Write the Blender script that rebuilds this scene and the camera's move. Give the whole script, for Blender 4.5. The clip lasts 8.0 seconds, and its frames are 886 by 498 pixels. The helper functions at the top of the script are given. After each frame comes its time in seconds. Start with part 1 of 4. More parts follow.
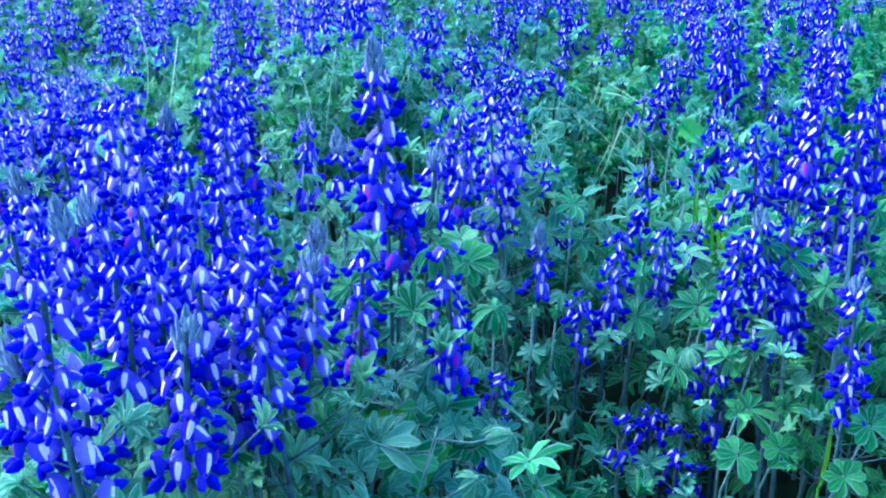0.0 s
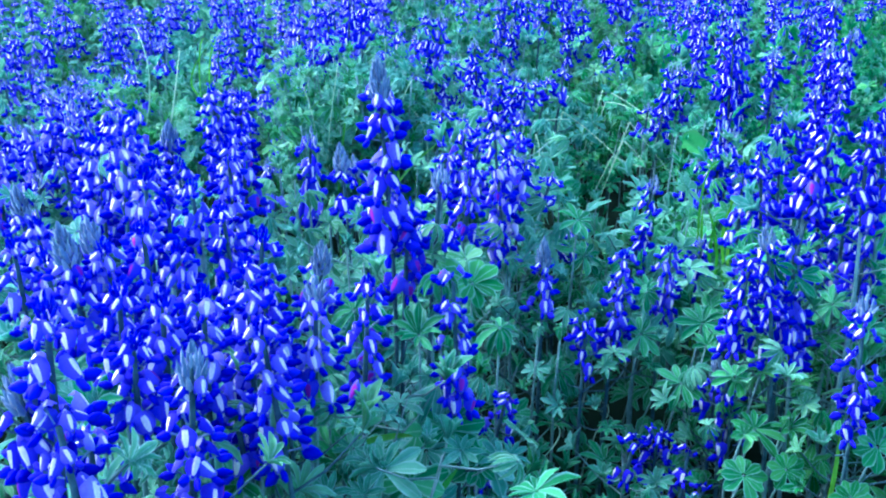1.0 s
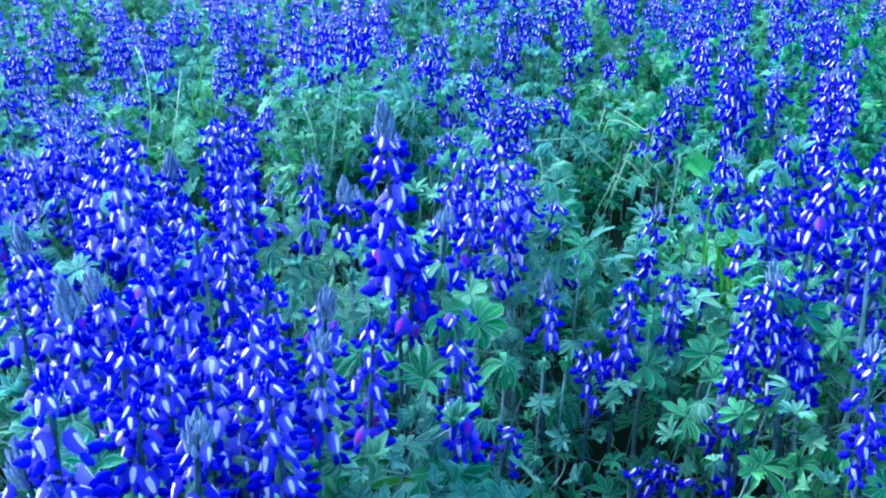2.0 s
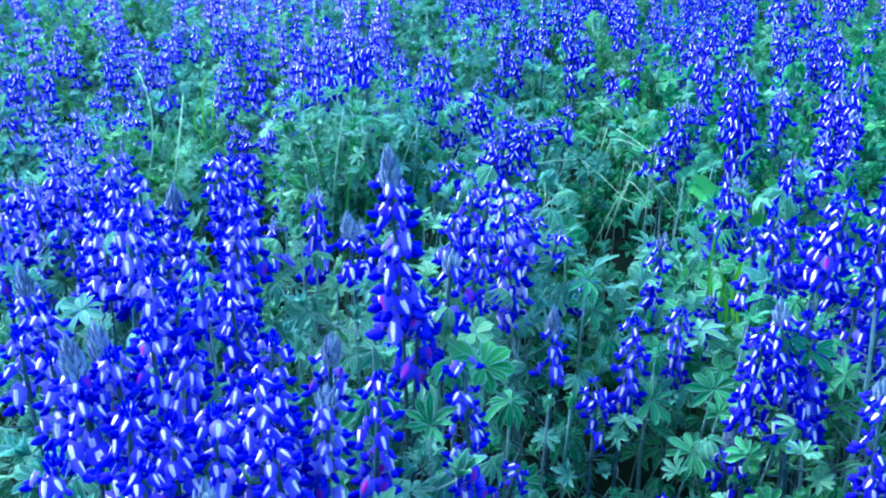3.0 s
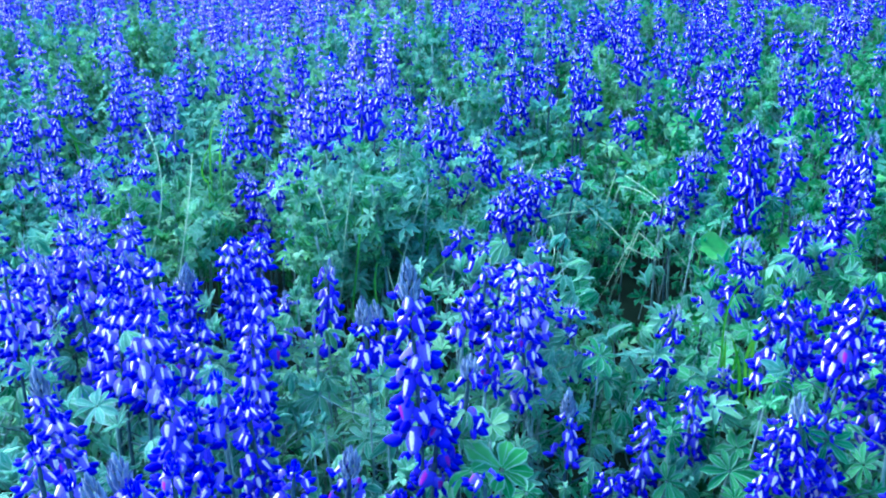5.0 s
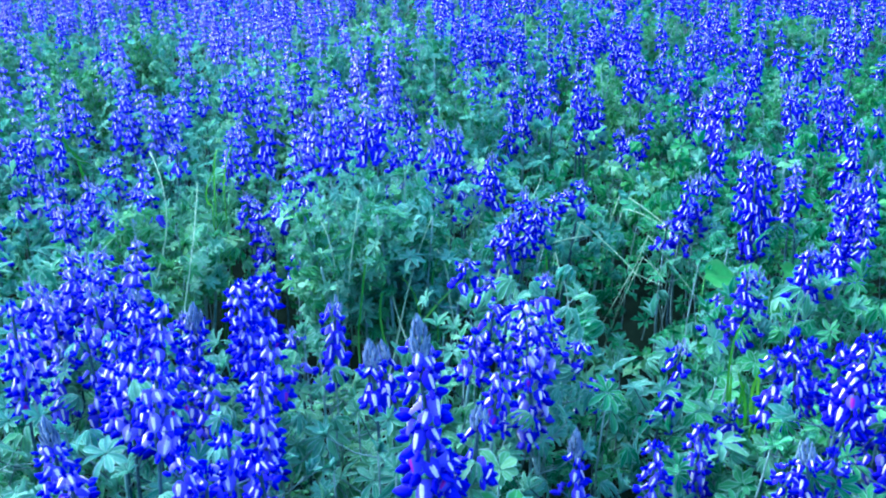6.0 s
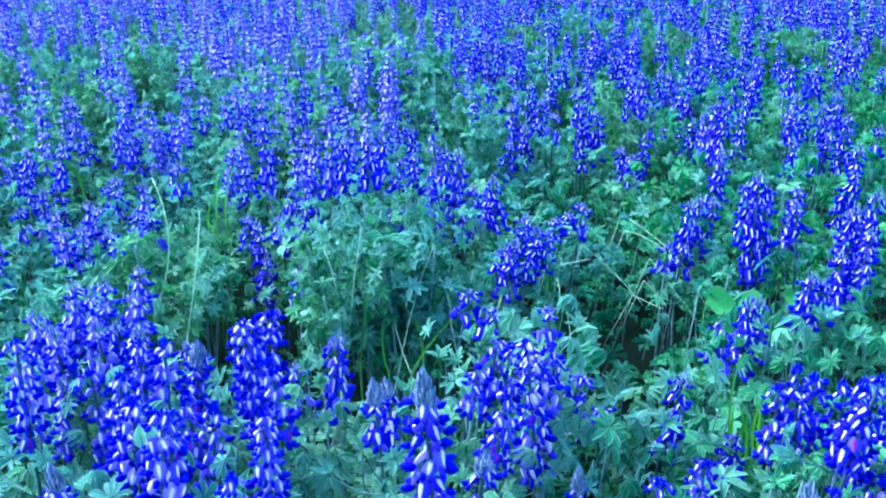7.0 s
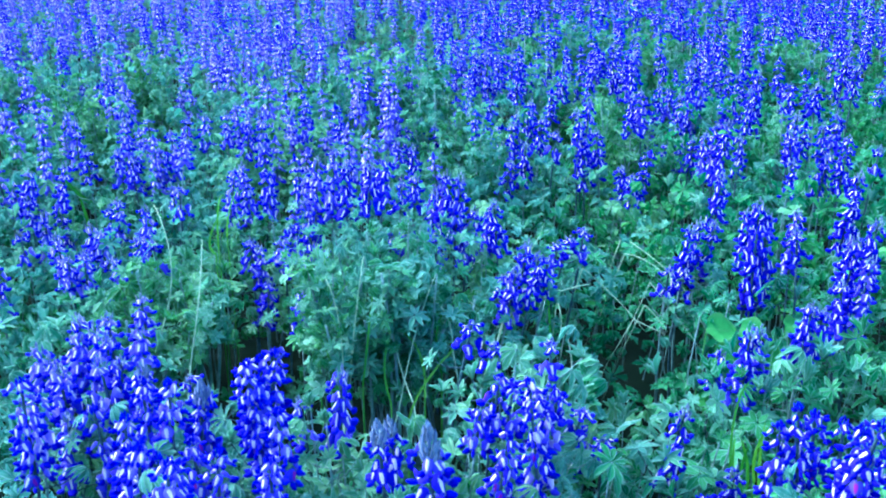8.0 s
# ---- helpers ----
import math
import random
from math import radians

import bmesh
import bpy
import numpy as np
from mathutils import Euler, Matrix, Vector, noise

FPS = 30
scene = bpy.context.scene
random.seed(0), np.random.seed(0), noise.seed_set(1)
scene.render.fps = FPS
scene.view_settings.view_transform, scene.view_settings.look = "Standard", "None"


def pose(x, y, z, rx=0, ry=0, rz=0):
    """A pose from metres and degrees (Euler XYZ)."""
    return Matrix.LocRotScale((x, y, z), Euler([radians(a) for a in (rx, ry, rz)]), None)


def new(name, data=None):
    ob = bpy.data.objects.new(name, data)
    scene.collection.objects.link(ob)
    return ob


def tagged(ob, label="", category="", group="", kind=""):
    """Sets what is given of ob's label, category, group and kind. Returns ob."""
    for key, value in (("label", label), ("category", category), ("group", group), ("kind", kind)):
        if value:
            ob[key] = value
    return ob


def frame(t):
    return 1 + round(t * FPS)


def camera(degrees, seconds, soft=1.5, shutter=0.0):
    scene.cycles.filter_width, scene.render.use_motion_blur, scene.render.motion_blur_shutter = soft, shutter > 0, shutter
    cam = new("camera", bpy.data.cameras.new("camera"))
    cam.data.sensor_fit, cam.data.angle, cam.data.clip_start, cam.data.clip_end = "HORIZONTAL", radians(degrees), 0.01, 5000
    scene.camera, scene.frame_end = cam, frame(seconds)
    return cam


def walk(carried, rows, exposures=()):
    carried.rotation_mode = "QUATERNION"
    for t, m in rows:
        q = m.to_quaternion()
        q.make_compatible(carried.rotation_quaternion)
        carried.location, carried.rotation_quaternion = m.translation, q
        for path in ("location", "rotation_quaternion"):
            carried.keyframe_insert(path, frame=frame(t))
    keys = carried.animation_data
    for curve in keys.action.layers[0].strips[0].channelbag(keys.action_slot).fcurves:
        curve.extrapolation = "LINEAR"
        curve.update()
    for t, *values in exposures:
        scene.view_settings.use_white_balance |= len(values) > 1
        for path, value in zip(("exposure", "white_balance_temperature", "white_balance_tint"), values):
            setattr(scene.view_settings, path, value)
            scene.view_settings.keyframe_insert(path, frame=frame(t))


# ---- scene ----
# ---------------------------------------------------------------- camera
cam = camera(50.0, 8.0, soft=2.1)
METRES, EYE, TILT, LEAN, TURN = 0.36, 0.78, -21.8, 0.0, 0.0
ROWS = [
    (0.0, 0.0000, 0.0000, 0.0000, 0.000, 0.000, -0.000),
    (0.5, -0.0070, 0.0070, 0.0254, -0.008, -0.000, 0.008),
    (1.0, -0.0144, 0.0161, 0.0603, -0.016, -0.016, 0.024),
    (1.5, -0.0227, 0.0286, 0.1144, -0.039, -0.039, 0.031),
    (3.0, -0.0460, 0.0537, 0.2915, -0.063, -0.118, 0.094),
    (3.5, -0.0564, 0.0611, 0.3581, -0.071, -0.133, 0.094),
    (4.0, -0.0681, 0.0649, 0.4284, -0.078, -0.141, 0.110),
    (4.5, -0.0810, 0.0673, 0.5017, -0.086, -0.149, 0.110),
    (6.0, -0.1219, 0.0656, 0.7151, -0.141, -0.267, 0.196),
    (6.5, -0.1302, 0.0598, 0.7842, -0.180, -0.290, 0.227),
    (7.0, -0.1368, 0.0554, 0.8472, -0.227, -0.314, 0.259),
    (7.5, -0.1437, 0.0483, 0.9202, -0.274, -0.337, 0.298),
    (8.0, -0.1513, 0.0407, 0.9834, -0.314, -0.345, 0.314),
]
STOPS, KELVIN, TINT = 2.17, 4750, 8
walk(cam, [(t, pose(0, 0, EYE, TILT, LEAN, TURN) @ pose(METRES * x, METRES * y, METRES * z, 90 + pitch, roll, yaw)) for t, x, y, z, yaw, pitch, roll in ROWS],
     exposures=((0.0, STOPS, KELVIN, TINT), (8.0, STOPS, KELVIN, TINT)))

# ---------------------------------------------------------------- light
SUN_HEIGHT, SUN_SIDE = 48.0, -62.0
world = bpy.data.worlds.new("sky")
world.use_nodes = True
scene.world = world
sky = world.node_tree.nodes.new("ShaderNodeTexSky")
sky.sky_type, sky.sun_disc = "NISHITA", False
sky.sun_elevation, sky.sun_rotation = radians(SUN_HEIGHT), radians(SUN_SIDE)
sky.air_density, sky.dust_density = 1.0, 3.0
back = world.node_tree.nodes["Background"]
back.inputs["Strength"].default_value = 0.15
world.node_tree.links.new(sky.outputs[0], back.inputs["Color"])
sun_data = bpy.data.lights.new("sun", "SUN")
sun_data.energy, sun_data.angle, sun_data.color = 1.5, radians(40), (1.0, 0.97, 0.92)
sun = new("sun", sun_data)
sun.matrix_world = pose(0, 0, 6, 90 - SUN_HEIGHT, 0, 180 - SUN_SIDE)


# ---------------------------------------------------------------- materials
def material(name):
    m = bpy.data.materials.new(name)
    m.use_nodes = True
    t = m.node_tree
    return m, t.nodes, t.links, t.nodes["Principled BSDF"]


def chance(n, l):
    """A number from 0 to 1 for each object and each loose piece of its mesh."""
    geo, info, add = n.new("ShaderNodeNewGeometry"), n.new("ShaderNodeObjectInfo"), n.new("ShaderNodeMath")
    l.new(geo.outputs["Random Per Island"], add.inputs[0])
    l.new(info.outputs["Random"], add.inputs[1])
    frac = n.new("ShaderNodeMath")
    frac.operation = "FRACT"
    l.new(add.outputs[0], frac.inputs[0])
    return frac.outputs[0]


def speckle(n, l, scale, detail=3.0):
    place, tex = n.new("ShaderNodeTexCoord"), n.new("ShaderNodeTexNoise")
    tex.inputs["Scale"].default_value, tex.inputs["Detail"].default_value = scale, detail
    l.new(place.outputs["Object"], tex.inputs["Vector"])
    return tex.outputs["Fac"]


def ramp(n, l, source, *stops):
    r = n.new("ShaderNodeValToRGB")
    r.color_ramp.elements[0].position, r.color_ramp.elements[0].color = stops[0][0], (*stops[0][1], 1)
    r.color_ramp.elements[1].position, r.color_ramp.elements[1].color = stops[-1][0], (*stops[-1][1], 1)
    for at, c in stops[1:-1]:
        r.color_ramp.elements.new(at).color = (*c, 1)
    l.new(source, r.inputs["Fac"])
    return r.outputs["Color"]


def blend(n, l, kind, fac, a, b):
    m = n.new("ShaderNodeMix")
    m.data_type, m.blend_type = "RGBA", kind
    for value, slot in ((fac, m.inputs["Factor"]), (a, m.inputs["A"]), (b, m.inputs["B"])):
        if isinstance(value, (int, float)):
            slot.default_value = value
        elif isinstance(value, tuple):
            slot.default_value = (*value, 1)
        else:
            l.new(value, slot)
    return m.outputs["Result"]


def thin(m, n, l, base, colour, share):
    """Lets part of the light through, as petals and leaves do."""
    trans, mix, out = n.new("ShaderNodeBsdfTranslucent"), n.new("ShaderNodeMixShader"), n["Material Output"]
    l.new(colour, base.inputs["Base Color"])
    l.new(colour, trans.inputs["Color"])
    mix.inputs["Fac"].default_value = share
    l.new(base.outputs[0], mix.inputs[1])
    l.new(trans.outputs[0], mix.inputs[2])
    l.new(mix.outputs[0], out.inputs["Surface"])
    return m


def bumped(n, l, base, source, strength, distance):
    b = n.new("ShaderNodeBump")
    b.inputs["Strength"].default_value, b.inputs["Distance"].default_value = strength, distance
    l.new(source, b.inputs["Height"])
    l.new(b.outputs[0], base.inputs["Normal"])


def petal_material(name, dark, mid, light, share, rough=0.75, silk=0.0):
    m, n, l, base = material(name)
    c = ramp(n, l, chance(n, l), (0.0, dark), (0.5, mid), (1.0, light))
    uv, split = n.new("ShaderNodeUVMap"), n.new("ShaderNodeSeparateXYZ")
    uv.uv_map = "leaf"
    l.new(uv.outputs[0], split.inputs[0])
    across = ramp(n, l, split.outputs["X"], (0.0, (1.0, 1.0, 1.0)), (0.28, (1.15, 1.2, 1.04)), (1.0, (0.62, 0.58, 0.9)))
    c = blend(n, l, "MULTIPLY", 1.0, c, across)
    grain = ramp(n, l, speckle(n, l, 420.0), (0.3, (0.78, 0.78, 0.82)), (0.7, (1, 1, 1)))
    c = blend(n, l, "MULTIPLY", 1.0, c, grain)
    base.inputs["Roughness"].default_value = rough
    base.inputs["Specular IOR Level"].default_value = 0.1
    base.inputs["Sheen Weight"].default_value = silk
    return thin(m, n, l, base, c, share)


BLUE = petal_material("lupin_blue_petal", (0.036, 0.018, 0.54), (0.082, 0.056, 0.74), (0.20, 0.165, 0.92), 0.36)
DEEP = petal_material("lupin_deep_blue_petal", (0.018, 0.007, 0.42), (0.036, 0.017, 0.60), (0.085, 0.055, 0.82), 0.30)
LILAC = petal_material("lupin_lilac_petal", (0.075, 0.052, 0.68), (0.150, 0.125, 0.84), (0.31, 0.275, 0.95), 0.42)
KEEL = petal_material("lupin_deep_blue_wing", (0.014, 0.004, 0.44), (0.024, 0.009, 0.62), (0.055, 0.030, 0.82), 0.28)
WHITE = petal_material("lupin_white_mark", (0.80, 0.76, 0.86), (0.87, 0.84, 0.89), (0.92, 0.90, 0.92), 0.30)
MAGENTA = petal_material("lupin_magenta_mark", (0.16, 0.01, 0.36), (0.26, 0.02, 0.42), (0.4, 0.03, 0.5), 0.2)
BUD = petal_material("silky_grey_bud", (0.085, 0.15, 0.29), (0.14, 0.235, 0.39), (0.30, 0.41, 0.54), 0.1, 0.8, 0.35)
FADED = petal_material("faded_pale_petal", (0.26, 0.23, 0.72), (0.40, 0.36, 0.80), (0.62, 0.58, 0.86), 0.25)
# Lighter petals that carry the far-left haze in their colour.
HAZED = petal_material("hazed_lavender_petal", (0.16, 0.13, 0.72), (0.26, 0.22, 0.82), (0.38, 0.34, 0.88), 0.30)


def leaf_material(name, dark, mid, light, silver, share=0.22):
    m, n, l, base = material(name)
    c = ramp(n, l, chance(n, l), (0.0, dark), (0.55, mid), (1.0, light))
    uv, split = n.new("ShaderNodeUVMap"), n.new("ShaderNodeSeparateXYZ")
    uv.uv_map = "leaf"
    l.new(uv.outputs[0], split.inputs[0])
    spot, wide = n.new("ShaderNodeNewGeometry"), n.new("ShaderNodeTexNoise")
    wide.inputs["Scale"].default_value, wide.inputs["Detail"].default_value = 3.2, 2.0
    l.new(spot.outputs["Position"], wide.inputs["Vector"])
    patch = ramp(n, l, wide.outputs["Fac"], (0.42, (0.90, 0.97, 1.02)), (0.62, (1.25, 1.10, 0.66)))
    c = blend(n, l, "MULTIPLY", 1.0, c, patch)
    rim = ramp(n, l, split.outputs["X"], (0.0, (0.55, 0.55, 0.55)), (0.12, (0.0, 0.0, 0.0)), (0.68, (0.0, 0.0, 0.0)), (1.0, (0.9, 0.9, 0.9)))
    c = blend(n, l, "MIX", rim, c, silver)
    grain = ramp(n, l, speckle(n, l, 160.0), (0.3, (0.72, 0.74, 0.72)), (0.75, (1.0, 1.0, 1.0)))
    c = blend(n, l, "MULTIPLY", 1.0, c, grain)
    base.inputs["Roughness"].default_value = 0.62
    base.inputs["Specular IOR Level"].default_value = 0.2
    bumped(n, l, base, speckle(n, l, 300.0), 0.3, 0.001)
    return thin(m, n, l, base, c, share)


LEAF = leaf_material("silky_lupin_leaf", (0.026, 0.180, 0.062), (0.048, 0.290, 0.100), (0.11, 0.42, 0.18), (0.29, 0.57, 0.49), 0.42)
YOUNG = leaf_material("silvery_young_leaf", (0.070, 0.275, 0.175), (0.115, 0.360, 0.245), (0.19, 0.47, 0.34), (0.36, 0.62, 0.57), 0.42)
BUSH = leaf_material("feathery_bush_leaf", (0.028, 0.150, 0.050), (0.050, 0.240, 0.080), (0.10, 0.36, 0.14), (0.20, 0.50, 0.36), 0.40)
BROAD = leaf_material("smooth_green_leaf", (0.05, 0.24, 0.05), (0.06, 0.30, 0.06), (0.09, 0.34, 0.07), (0.10, 0.32, 0.09), 0.3)
GRASS = leaf_material("fresh_grass_blade", (0.06, 0.28, 0.03), (0.10, 0.36, 0.04), (0.15, 0.42, 0.06), (0.12, 0.38, 0.06), 0.35)


def plain_material(name, a, b, scale, rough):
    m, n, l, base = material(name)
    c = ramp(n, l, speckle(n, l, scale), (0.3, a), (0.7, b))
    tone = ramp(n, l, chance(n, l), (0.0, (0.75, 0.75, 0.75)), (1.0, (1.0, 1.0, 1.0)))
    l.new(blend(n, l, "MULTIPLY", 1.0, c, tone), base.inputs["Base Color"])
    base.inputs["Roughness"].default_value = rough
    base.inputs["Specular IOR Level"].default_value = 0.06
    bumped(n, l, base, speckle(n, l, scale * 2), 0.5, 0.002)
    return m


STEM = plain_material("downy_stem", (0.11, 0.22, 0.20), (0.24, 0.38, 0.37), 90.0, 0.75)
DUSK = plain_material("dusky_flower_stem", (0.025, 0.060, 0.085), (0.075, 0.150, 0.170), 90.0, 0.75)
STRAW = plain_material("dry_straw", (0.22, 0.42, 0.25), (0.40, 0.56, 0.37), 60.0, 0.7)
# Very dark greenish soil, mottled between two close tones.
SOIL = plain_material("dark_soil", (0.005, 0.014, 0.009), (0.012, 0.027, 0.016), 14.0, 0.95)


# ---------------------------------------------------------------- shapes
# A shape is (points n x 3, faces, material number of each face, leaf coordinate of each point).
def shape(points, faces, mats=None, uv=None):
    p = np.array(points, float).reshape(-1, 3)
    return p, [tuple(f) for f in faces], list(mats or [0] * len(faces)), np.zeros((len(p), 2)) if uv is None else np.array(uv, float)


def joined(*shapes):
    points, faces, mats, uv, base = [], [], [], [], 0
    for p, f, m, u in shapes:
        points.append(p)
        uv.append(u)
        faces += [tuple(i + base for i in q) for q in f]
        mats += m
        base += len(p)
    return np.concatenate(points), faces, mats, np.concatenate(uv)


def moved(s, m):
    m = np.array(m)
    return s[0] @ m[:3, :3].T + m[:3, 3], s[1], s[2], s[3]


def sheet(us, vs, place, mat=None, uv=None):
    """A curved sheet over the grid us x vs."""
    points = [place(u, v) for v in vs for u in us]
    w = len(us)
    faces, mats = [], []
    for j in range(len(vs) - 1):
        for i in range(w - 1):
            a = j * w + i
            faces.append((a, a + 1, a + w + 1, a + w))
            mats.append(mat((us[i] + us[i + 1]) / 2, (vs[j] + vs[j + 1]) / 2) if mat else 0)
    return shape(points, faces, mats, [(abs(u), v) for v in vs for u in us] if uv else None)


def tube(path, radii, sides=5, mat=0, cap=True):
    points, faces = [], []
    for k, p in enumerate(path):
        p = Vector(p)
        way = (Vector(path[min(k + 1, len(path) - 1)]) - Vector(path[max(k - 1, 0)])).normalized()
        side = way.cross(Vector((0.31, 0.95, 0.05))).normalized()
        other = way.cross(side)
        for s in range(sides):
            a = 2 * math.pi * s / sides
            points.append(p + radii[k] * (math.cos(a) * side + math.sin(a) * other))
    for k in range(len(path) - 1):
        for s in range(sides):
            a, b = k * sides + s, k * sides + (s + 1) % sides
            faces.append((a, b, b + sides, a + sides))
    if cap:
        faces.append(tuple(range((len(path) - 1) * sides, len(path) * sides)))
    return shape(points, faces, [mat] * len(faces))


def pod(centre, radii, around=6, along=4, mat=0, point=0.0):
    """A rounded body along x, drawn out to a tip by point."""
    points, faces = [], []
    for j in range(along + 1):
        a = math.pi * j / along
        x, r = -math.cos(a), max(math.sin(a), 0.02)
        if x > 0:
            r *= 1 - point * x
        for i in range(around):
            b = 2 * math.pi * i / around
            points.append((centre[0] + radii[0] * x, centre[1] + radii[1] * r * math.cos(b), centre[2] + radii[2] * r * math.sin(b)))
    for j in range(along):
        for i in range(around):
            a, b = j * around + i, j * around + (i + 1) % around
            faces.append((a, b, b + around, a + around))
    return shape(points, faces, [mat] * len(faces))


def mesh_of(name, s, materials, smooth=True):
    me = bpy.data.meshes.new(name)
    me.from_pydata(s[0].tolist(), [], s[1])
    for m in materials:
        me.materials.append(m)
    me.polygons.foreach_set("material_index", s[2])
    me.polygons.foreach_set("use_smooth", [smooth] * len(s[1]))
    ids = np.empty(len(me.loops), dtype=np.int32)
    me.loops.foreach_get("vertex_index", ids)
    me.uv_layers.new(name="leaf").data.foreach_set("uv", s[3][ids].astype(np.float32).ravel())
    return me


def part(name, me, parent, m=None, label=""):
    ob = new(name, me)
    ob.parent = parent
    if m is not None:
        ob.matrix_basis = m
    if label:
        ob["label"] = label
    return ob


def thing(name, x, y, z=0.0, turn=0.0):
    ob = new(name)
    ob.empty_display_size = 0.05
    ob.matrix_basis = pose(x, y, z, 0, 0, turn)
    return ob


def upright(at, way, turn=0.0, size=1.0):
    """The pose that stands z along way at a place, turned about it."""
    q = Vector(way).normalized().to_track_quat("Z", "Y").to_matrix().to_4x4()
    return Matrix.Translation(at) @ q @ Matrix.Rotation(turn, 4, "Z") @ Matrix.Diagonal((size, size, size, 1))


# ---------------------------------------------------------------- flowers
PETALS = [BLUE, KEEL, WHITE, BUD, DUSK]


def banner_place(wide, tall, back, lean, stripe, wave):
    """The banner petal: a tall flag of two rounded lobes folded back along its middle, with a long white flame in the fold."""
    def place(u, v):
        w = wide * math.sin(math.pi * (0.10 + 0.72 * v ** 1.3)) ** 0.62
        if abs(u) <= stripe + 1e-6:
            u *= 0.62 + 0.48 * math.sin(math.pi * min(1.0, max(0.0, (v - 0.06) / 0.84))) ** 0.7
        side = abs(u)
        x = 0.0095 + lean * v - back * side ** 1.35 * (0.4 + 0.6 * v) - 0.004 * v ** 3
        z = -0.002 + tall * v * (1 - 0.30 * side * side) - 0.0035 * v ** 4 * max(0.0, 0.45 - side)
        return (x + 0.0009 * v * math.sin(7 * u + wave), u * w, z + 0.0008 * v * math.sin(5 * u + 2 * wave))
    return place


def floret_shape(detail, rng, mark=2):
    wide, tall = rng.uniform(0.0072, 0.0092), rng.uniform(0.0195, 0.0235)
    stripe = rng.uniform(0.24, 0.30)
    place = banner_place(wide, tall, rng.uniform(0.006, 0.011), rng.uniform(-0.001, 0.004), stripe, rng.uniform(0, 6.28))
    low = -0.002 + rng.uniform(-0.001, 0.001)
    if detail == 2:
        us, vs = (-1, -0.86, -0.55, -stripe, 0, stripe, 0.55, 0.86, 1), (0, 0.12, 0.26, 0.46, 0.66, 0.80, 0.93, 1)
        wing = joined(*[moved(pod((0.0040, 0, 0), (0.0078, 0.0029, 0.0056), 6, 4, 1, 0.45),
                              Matrix.Translation((0.0078, side * 0.0038, low - 0.0020)) @ Matrix.Rotation(0.12 + rng.uniform(-0.2, 0.3), 4, "Y") @ Matrix.Rotation(side * rng.uniform(0.2, 0.55), 4, "Z")) for side in (-1, 1)])
        cup = joined(tube([(-0.0085, 0, -0.002), (0.003, 0, -0.0008), (0.0085, 0, -0.001)], (0.0007, 0.0010, 0.0028), 5, 3))
    elif detail == 1:
        us, vs = (-1, -0.6, -stripe, stripe, 0.6, 1), (0, 0.12, 0.80, 1)
        wing, cup = pod((0.0115, 0, low - 0.002), (0.0066, 0.0080, 0.0058), 5, 3, 1, 0.4), None
    else:
        us, vs = (-1, -stripe, stripe, 1), (0.10, 0.80, 1)
        p = np.array([(0.007, -0.009, 0.003), (0.0185, 0, -0.002), (0.007, 0.009, 0.003), (0.012, 0, -0.010)])
        wing, cup = shape(p, [(0, 1, 2), (0, 3, 1), (1, 3, 2)], [1, 1, 1]), None
    flag = sheet(us, vs, place, lambda u, v: mark if abs(u) < stripe and 0.12 < v < 0.80 else 0, True)
    return joined(flag, wing, cup) if cup else joined(flag, wing)


def bud_head(length, rng, detail=2):
    """The silky cone of closed buds at a spike's tip, standing on z = 0."""
    bits, rings = [], max(3, int(length / 0.0062))
    small = length < 0.02
    mat = 1 if small else 3
    count = 7 if detail == 2 else 4
    for k in range(rings):
        f = k / (rings - 1)
        size = (1 - 0.42 * f) * (0.6 if small else 1.0)
        for i in range(count):
            a = 2 * math.pi * (i + 0.5 * (k % 2)) / count + rng.uniform(-0.2, 0.2)
            body = pod((0.0050, 0, 0), (0.0080 * size, 0.0030 * size, 0.0024 * size), 5 if detail == 2 else 3, 3, mat, 0.8)
            tilt = 66 + 32 * f + rng.uniform(-7, 7)
            out = 0.0066 * math.sin(math.pi * (0.30 + 0.62 * f)) * (0.6 if small else 1.0)
            m = Matrix.Translation((0, 0, length * f * 0.72)) @ Matrix.Rotation(a, 4, "Z") @ Matrix.Translation((out, 0, 0)) @ Matrix.Rotation(-radians(tilt), 4, "Y")
            bits.append(moved(body, m))
    return joined(*bits)


def whorls(length, rng, size=1.0, per=5):
    """Poses of the florets on a spike of that length that stands on z = 0."""
    tiers = max(2, round(length / (0.0222 * size)))
    spin = rng.uniform(0, 6.28)
    for k in range(tiers):
        f = k / max(1, tiers - 1)
        spin += 0.63 + rng.uniform(-0.2, 0.2)
        for i in range(per):
            if rng.random() < 0.19:
                continue
            a = spin + 2 * math.pi * i / per + rng.uniform(-0.26, 0.26)
            s = size * (1.13 - 0.42 * f) * rng.uniform(0.82, 1.14)
            tip = radians(rng.uniform(-14, 22) + 30 * f)
            yield k, f, (Matrix.Translation((0, 0, length * f + rng.uniform(-0.006, 0.006))) @ Matrix.Rotation(a, 4, "Z") @ Matrix.Translation((0.0086 + rng.uniform(-0.002, 0.0035), 0, 0))
                         @ Matrix.Rotation(-tip, 4, "Y") @ Matrix.Rotation(rng.uniform(-0.4, 0.4), 4, "X") @ Matrix.Diagonal((s, s, s, 1)))


